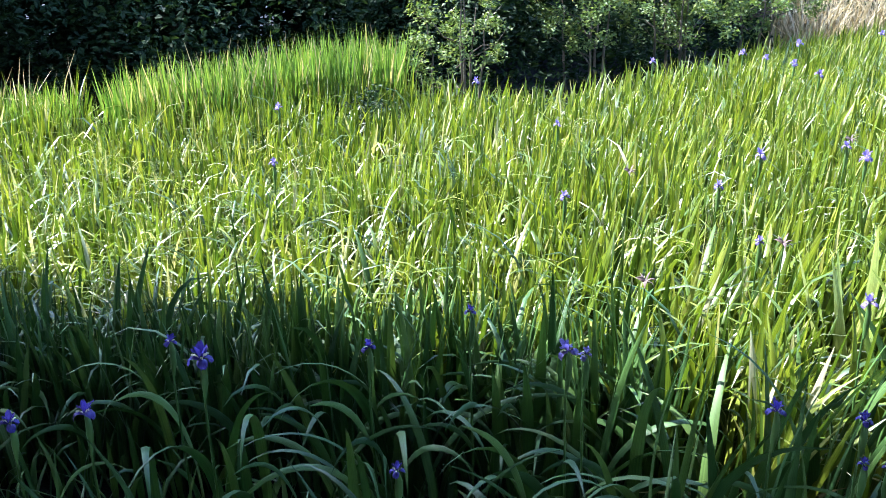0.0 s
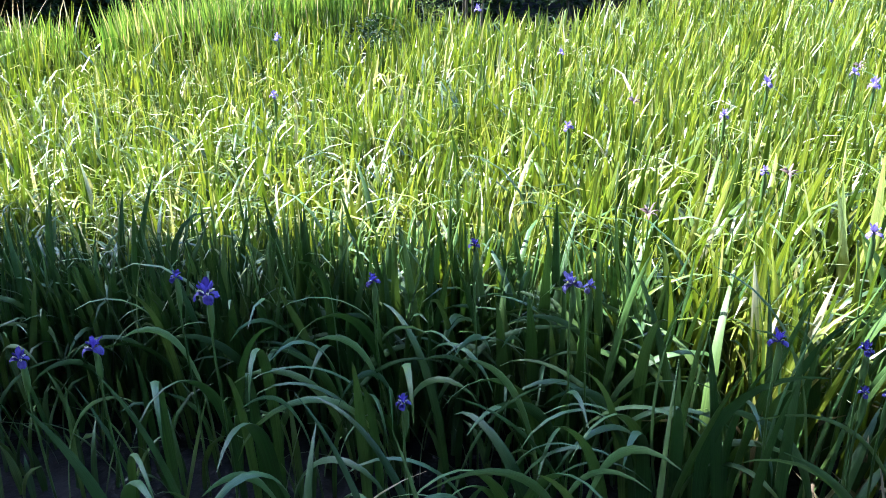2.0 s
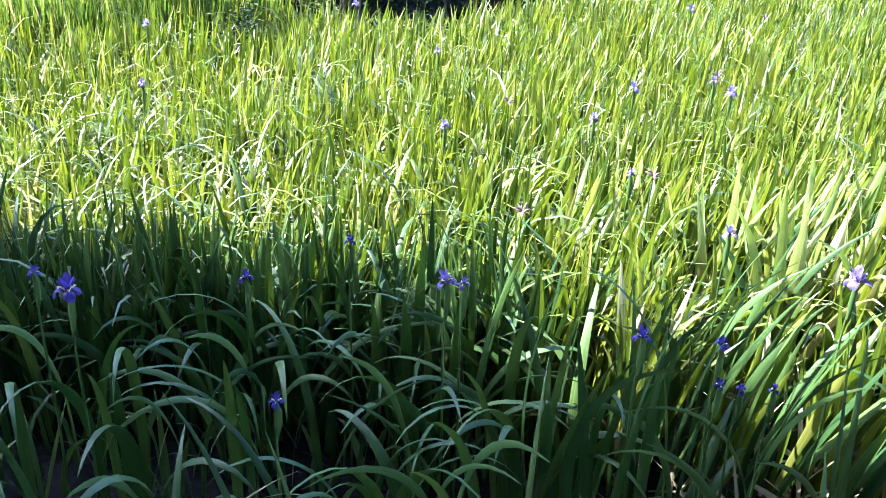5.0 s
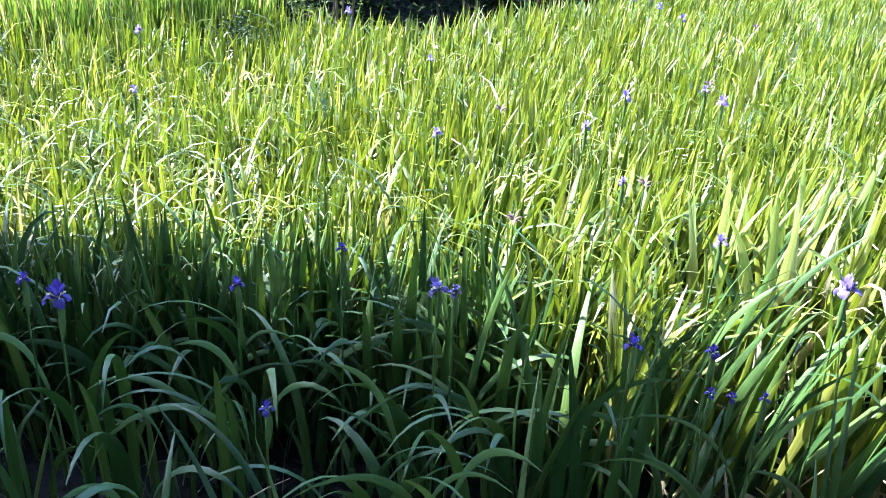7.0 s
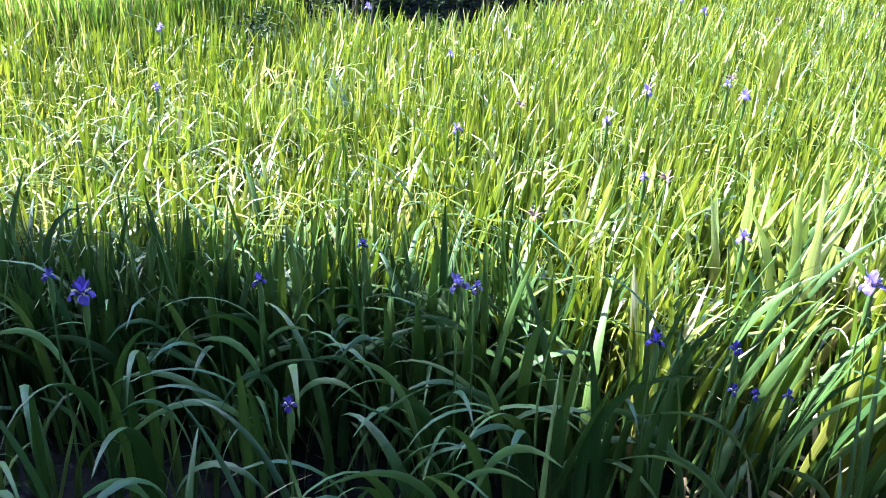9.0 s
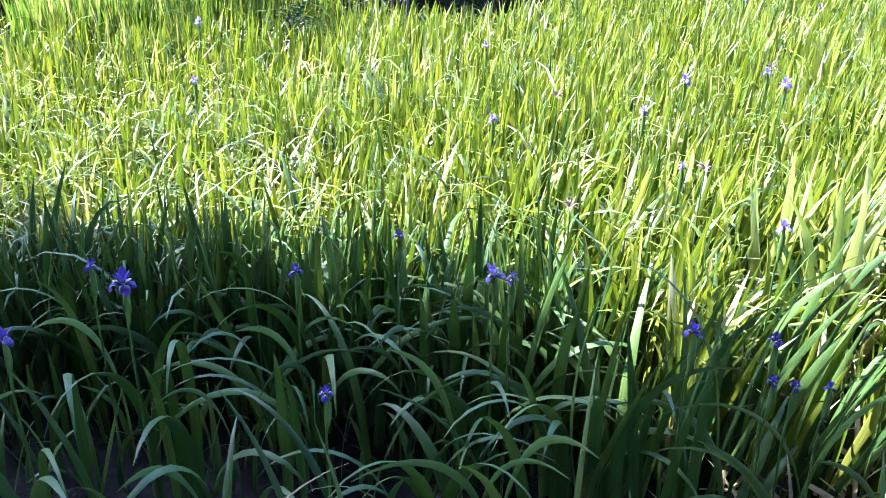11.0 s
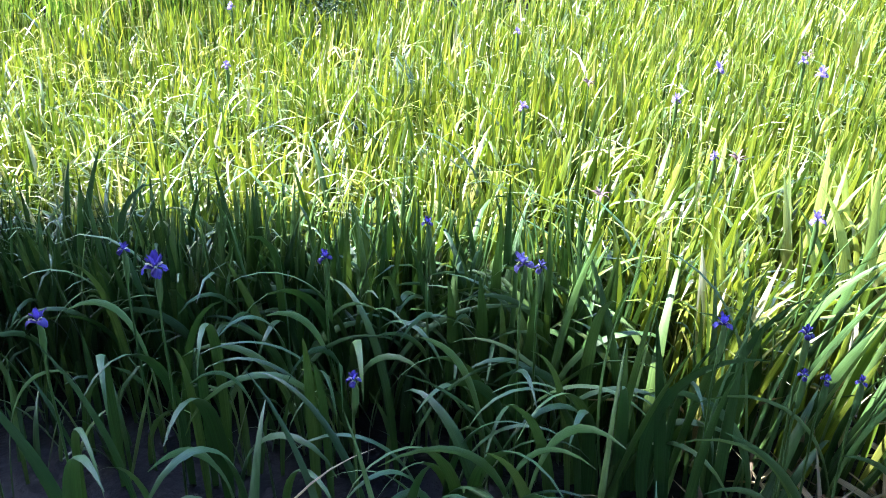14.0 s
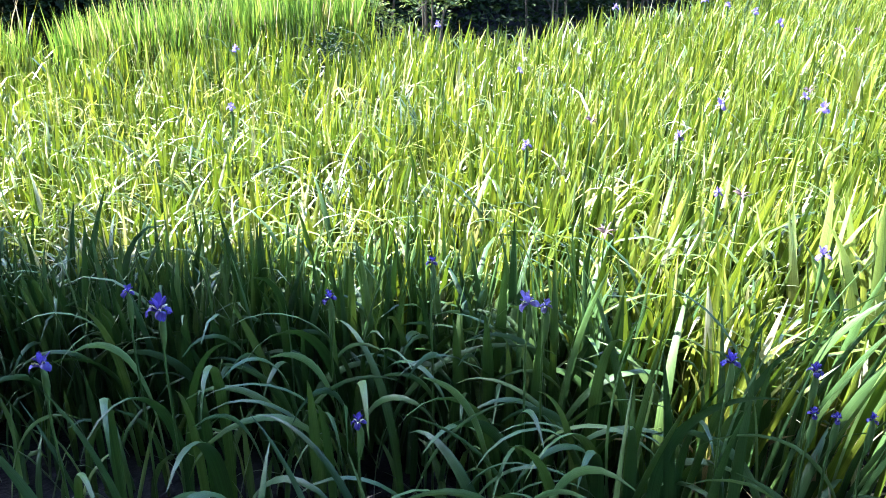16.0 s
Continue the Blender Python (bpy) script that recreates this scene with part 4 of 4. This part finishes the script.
tree("shrub", 3.8, 11.4, 1.8, 1.1, 0.58, 70, 70, 0.050, M_SHRUB, 43, "green shrub overhanging the edge of the bed", "shrub", 0.025, 4, 8, (0.08, 0.16))


def undergrowth():
    rng = np.random.default_rng(71)
    n = 1500
    x = rng.uniform(-11, 12, n)
    y = far_edge(x) + np.where(x < 0, 2.0, 1.7) + rng.random(n) ** 1.4 * 4.5
    c = np.stack([x, y, rng.random(n) ** 1.3 * 1.9], 1)
    v, f, uv = leaf_cloud(rng, c, rng.uniform(0.25, 0.5, (n, 1)), 58, 0.09)
    v[:, 2] = np.maximum(v[:, 2], 0.03)
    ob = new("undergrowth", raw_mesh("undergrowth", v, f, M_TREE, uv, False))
    tagged(ob, "dark leafy undergrowth in the shade of the wood", "undergrowth", kind="stuff")


undergrowth()


def thicket():
    """Deeper in the wood: a loose wall of leaves that closes the wood under the trees."""
    rng = np.random.default_rng(72)
    n = 1500
    x = rng.uniform(-17, 17, n)
    y = far_edge(x) + 5.0 + rng.random(n) * 5.0
    c = np.stack([x, y, rng.random(n) * 2.6], 1)
    v, f, uv = leaf_cloud(rng, c, rng.uniform(0.5, 0.9, (n, 1)), 60, 0.17)
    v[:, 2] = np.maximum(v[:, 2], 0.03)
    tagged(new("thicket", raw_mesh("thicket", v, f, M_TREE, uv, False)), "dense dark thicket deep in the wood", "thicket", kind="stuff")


thicket()


def straw_bank():
    rng = np.random.default_rng(81)
    n = 2600
    x = rng.uniform(4.6, 10.5, n)
    y = far_edge(x) + 0.5 + rng.random(n) * 1.2
    v, f, uv = blades(rng, np.stack([x, y, np.full(n, 0.05)], 1), rng.uniform(0.7, 1.3, n), rng.uniform(0.01, 0.022, n), rng.uniform(0, 6.28, n),
                      np.abs(rng.normal(0.1, 0.25, n)), rng.uniform(0.2, 1.8, n), rng.uniform(1.2, 3, n), rng.uniform(-1, 1, n), 6, 0.1, 2)
    tagged(new("dry_grass", raw_mesh("dry_grass", v, f, M_STRAW, uv)), "pale dry grass on the bank past the bed", "grass", kind="stuff")


straw_bank()

WOOD = [(-8.4, 9.5), (-5.9, 10.2), (-3.4, 12.0), (-1.7, 12.4), (0.8, 13.6), (-1.2, 14.2), (2.2, 16.0), (5.0, 17.5), (7.4, 19.0), (9.8, 17.5), (-10.8, 8.6), (-7.2, 11.8), (-4.6, 12.6), (-2.2, 13.4),
        (-9.5, 13.6), (-6.8, 14.4), (-4.2, 15.2), (-1.6, 15.8), (1.0, 16.4), (3.6, 17.6), (6.4, 19.4),
        (-13.2, 9.6), (-12, 15), (-15, 12.5), (-11, 17.5), (-13, 7.4), (-8, 17.2), (-5, 18), (-2, 18.8), (1.2, 19.4), (-12.5, 12)]
first = None
for i, (x, y) in enumerate(WOOD):
    if first is None:
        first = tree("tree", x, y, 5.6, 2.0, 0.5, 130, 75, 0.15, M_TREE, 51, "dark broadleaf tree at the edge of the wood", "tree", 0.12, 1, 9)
        first["group"] = "trees behind the bed"
    else:
        copy_thing(first, pose(x, y, 0, 0, 0, 77 * i))

# out of view: the tree whose crown shades the front of the bed, and trees added round the path
shade = tree("tree", -6.75, 2.05, 7.8, 3.5, 4.4, 1150, 70, 0.23, M_TREE, 61, "spreading dark broadleaf tree shading the front of the bed", "tree", 0.2, 1, 10, (0.06, 0.12))
copy_thing(shade, pose(-5.47, 1.53, 0, 0, 0, 140))
# a thin crown added to break up the sun on the near right
tree("tree", -2.5, 0.37, 7.8, 3.5, 4.4, 520, 60, 0.19, M_TREE, 62, "unseen broadleaf tree with a thin crown, added to dapple the front", "tree", 0.16, 1, 9, (0.06, 0.12))
# crowns added overhead only to keep sky light off the front leaves
sky_block = tree("tree", -1.6, -3.0, 7.8, 3.5, 4.4, 620, 40, 0.34, M_TREE, 63, "unseen broadleaf tree added to block the sky over the path", "tree", 0.2, 1, 10, (0.07, 0.14))
for i, (x, y) in enumerate([(2.8, -2.4), (6.0, 0.2), (0.8, -0.4)]):
    copy_thing(sky_block, pose(x, y, 0, 0, 0, 70 * i + 100))
# tall unseen trees added to shut out the sky behind
for i, (x, y) in enumerate([(-7.5, -4.5), (-3.5, -6), (0.5, -6.4), (4.5, -6), (8.2, -3.6), (-1.5, -9), (3, -9.5)]):
    copy_thing(first, pose(x, y, 0, 0, 0, 57 * i + 20) @ Matrix.Scale(2.1, 4))
# unseen trees added at both sides to cut low sky light
for i, (x, y) in enumerate([(9.4, 1.5), (10.2, 5), (11, 8.5), (12, 12), (-10.5, 5.6), (-10, 1.5), (-9.6, -2.2)]):
    copy_thing(first, pose(x, y, 0, 0, 0, 41 * i + 13))
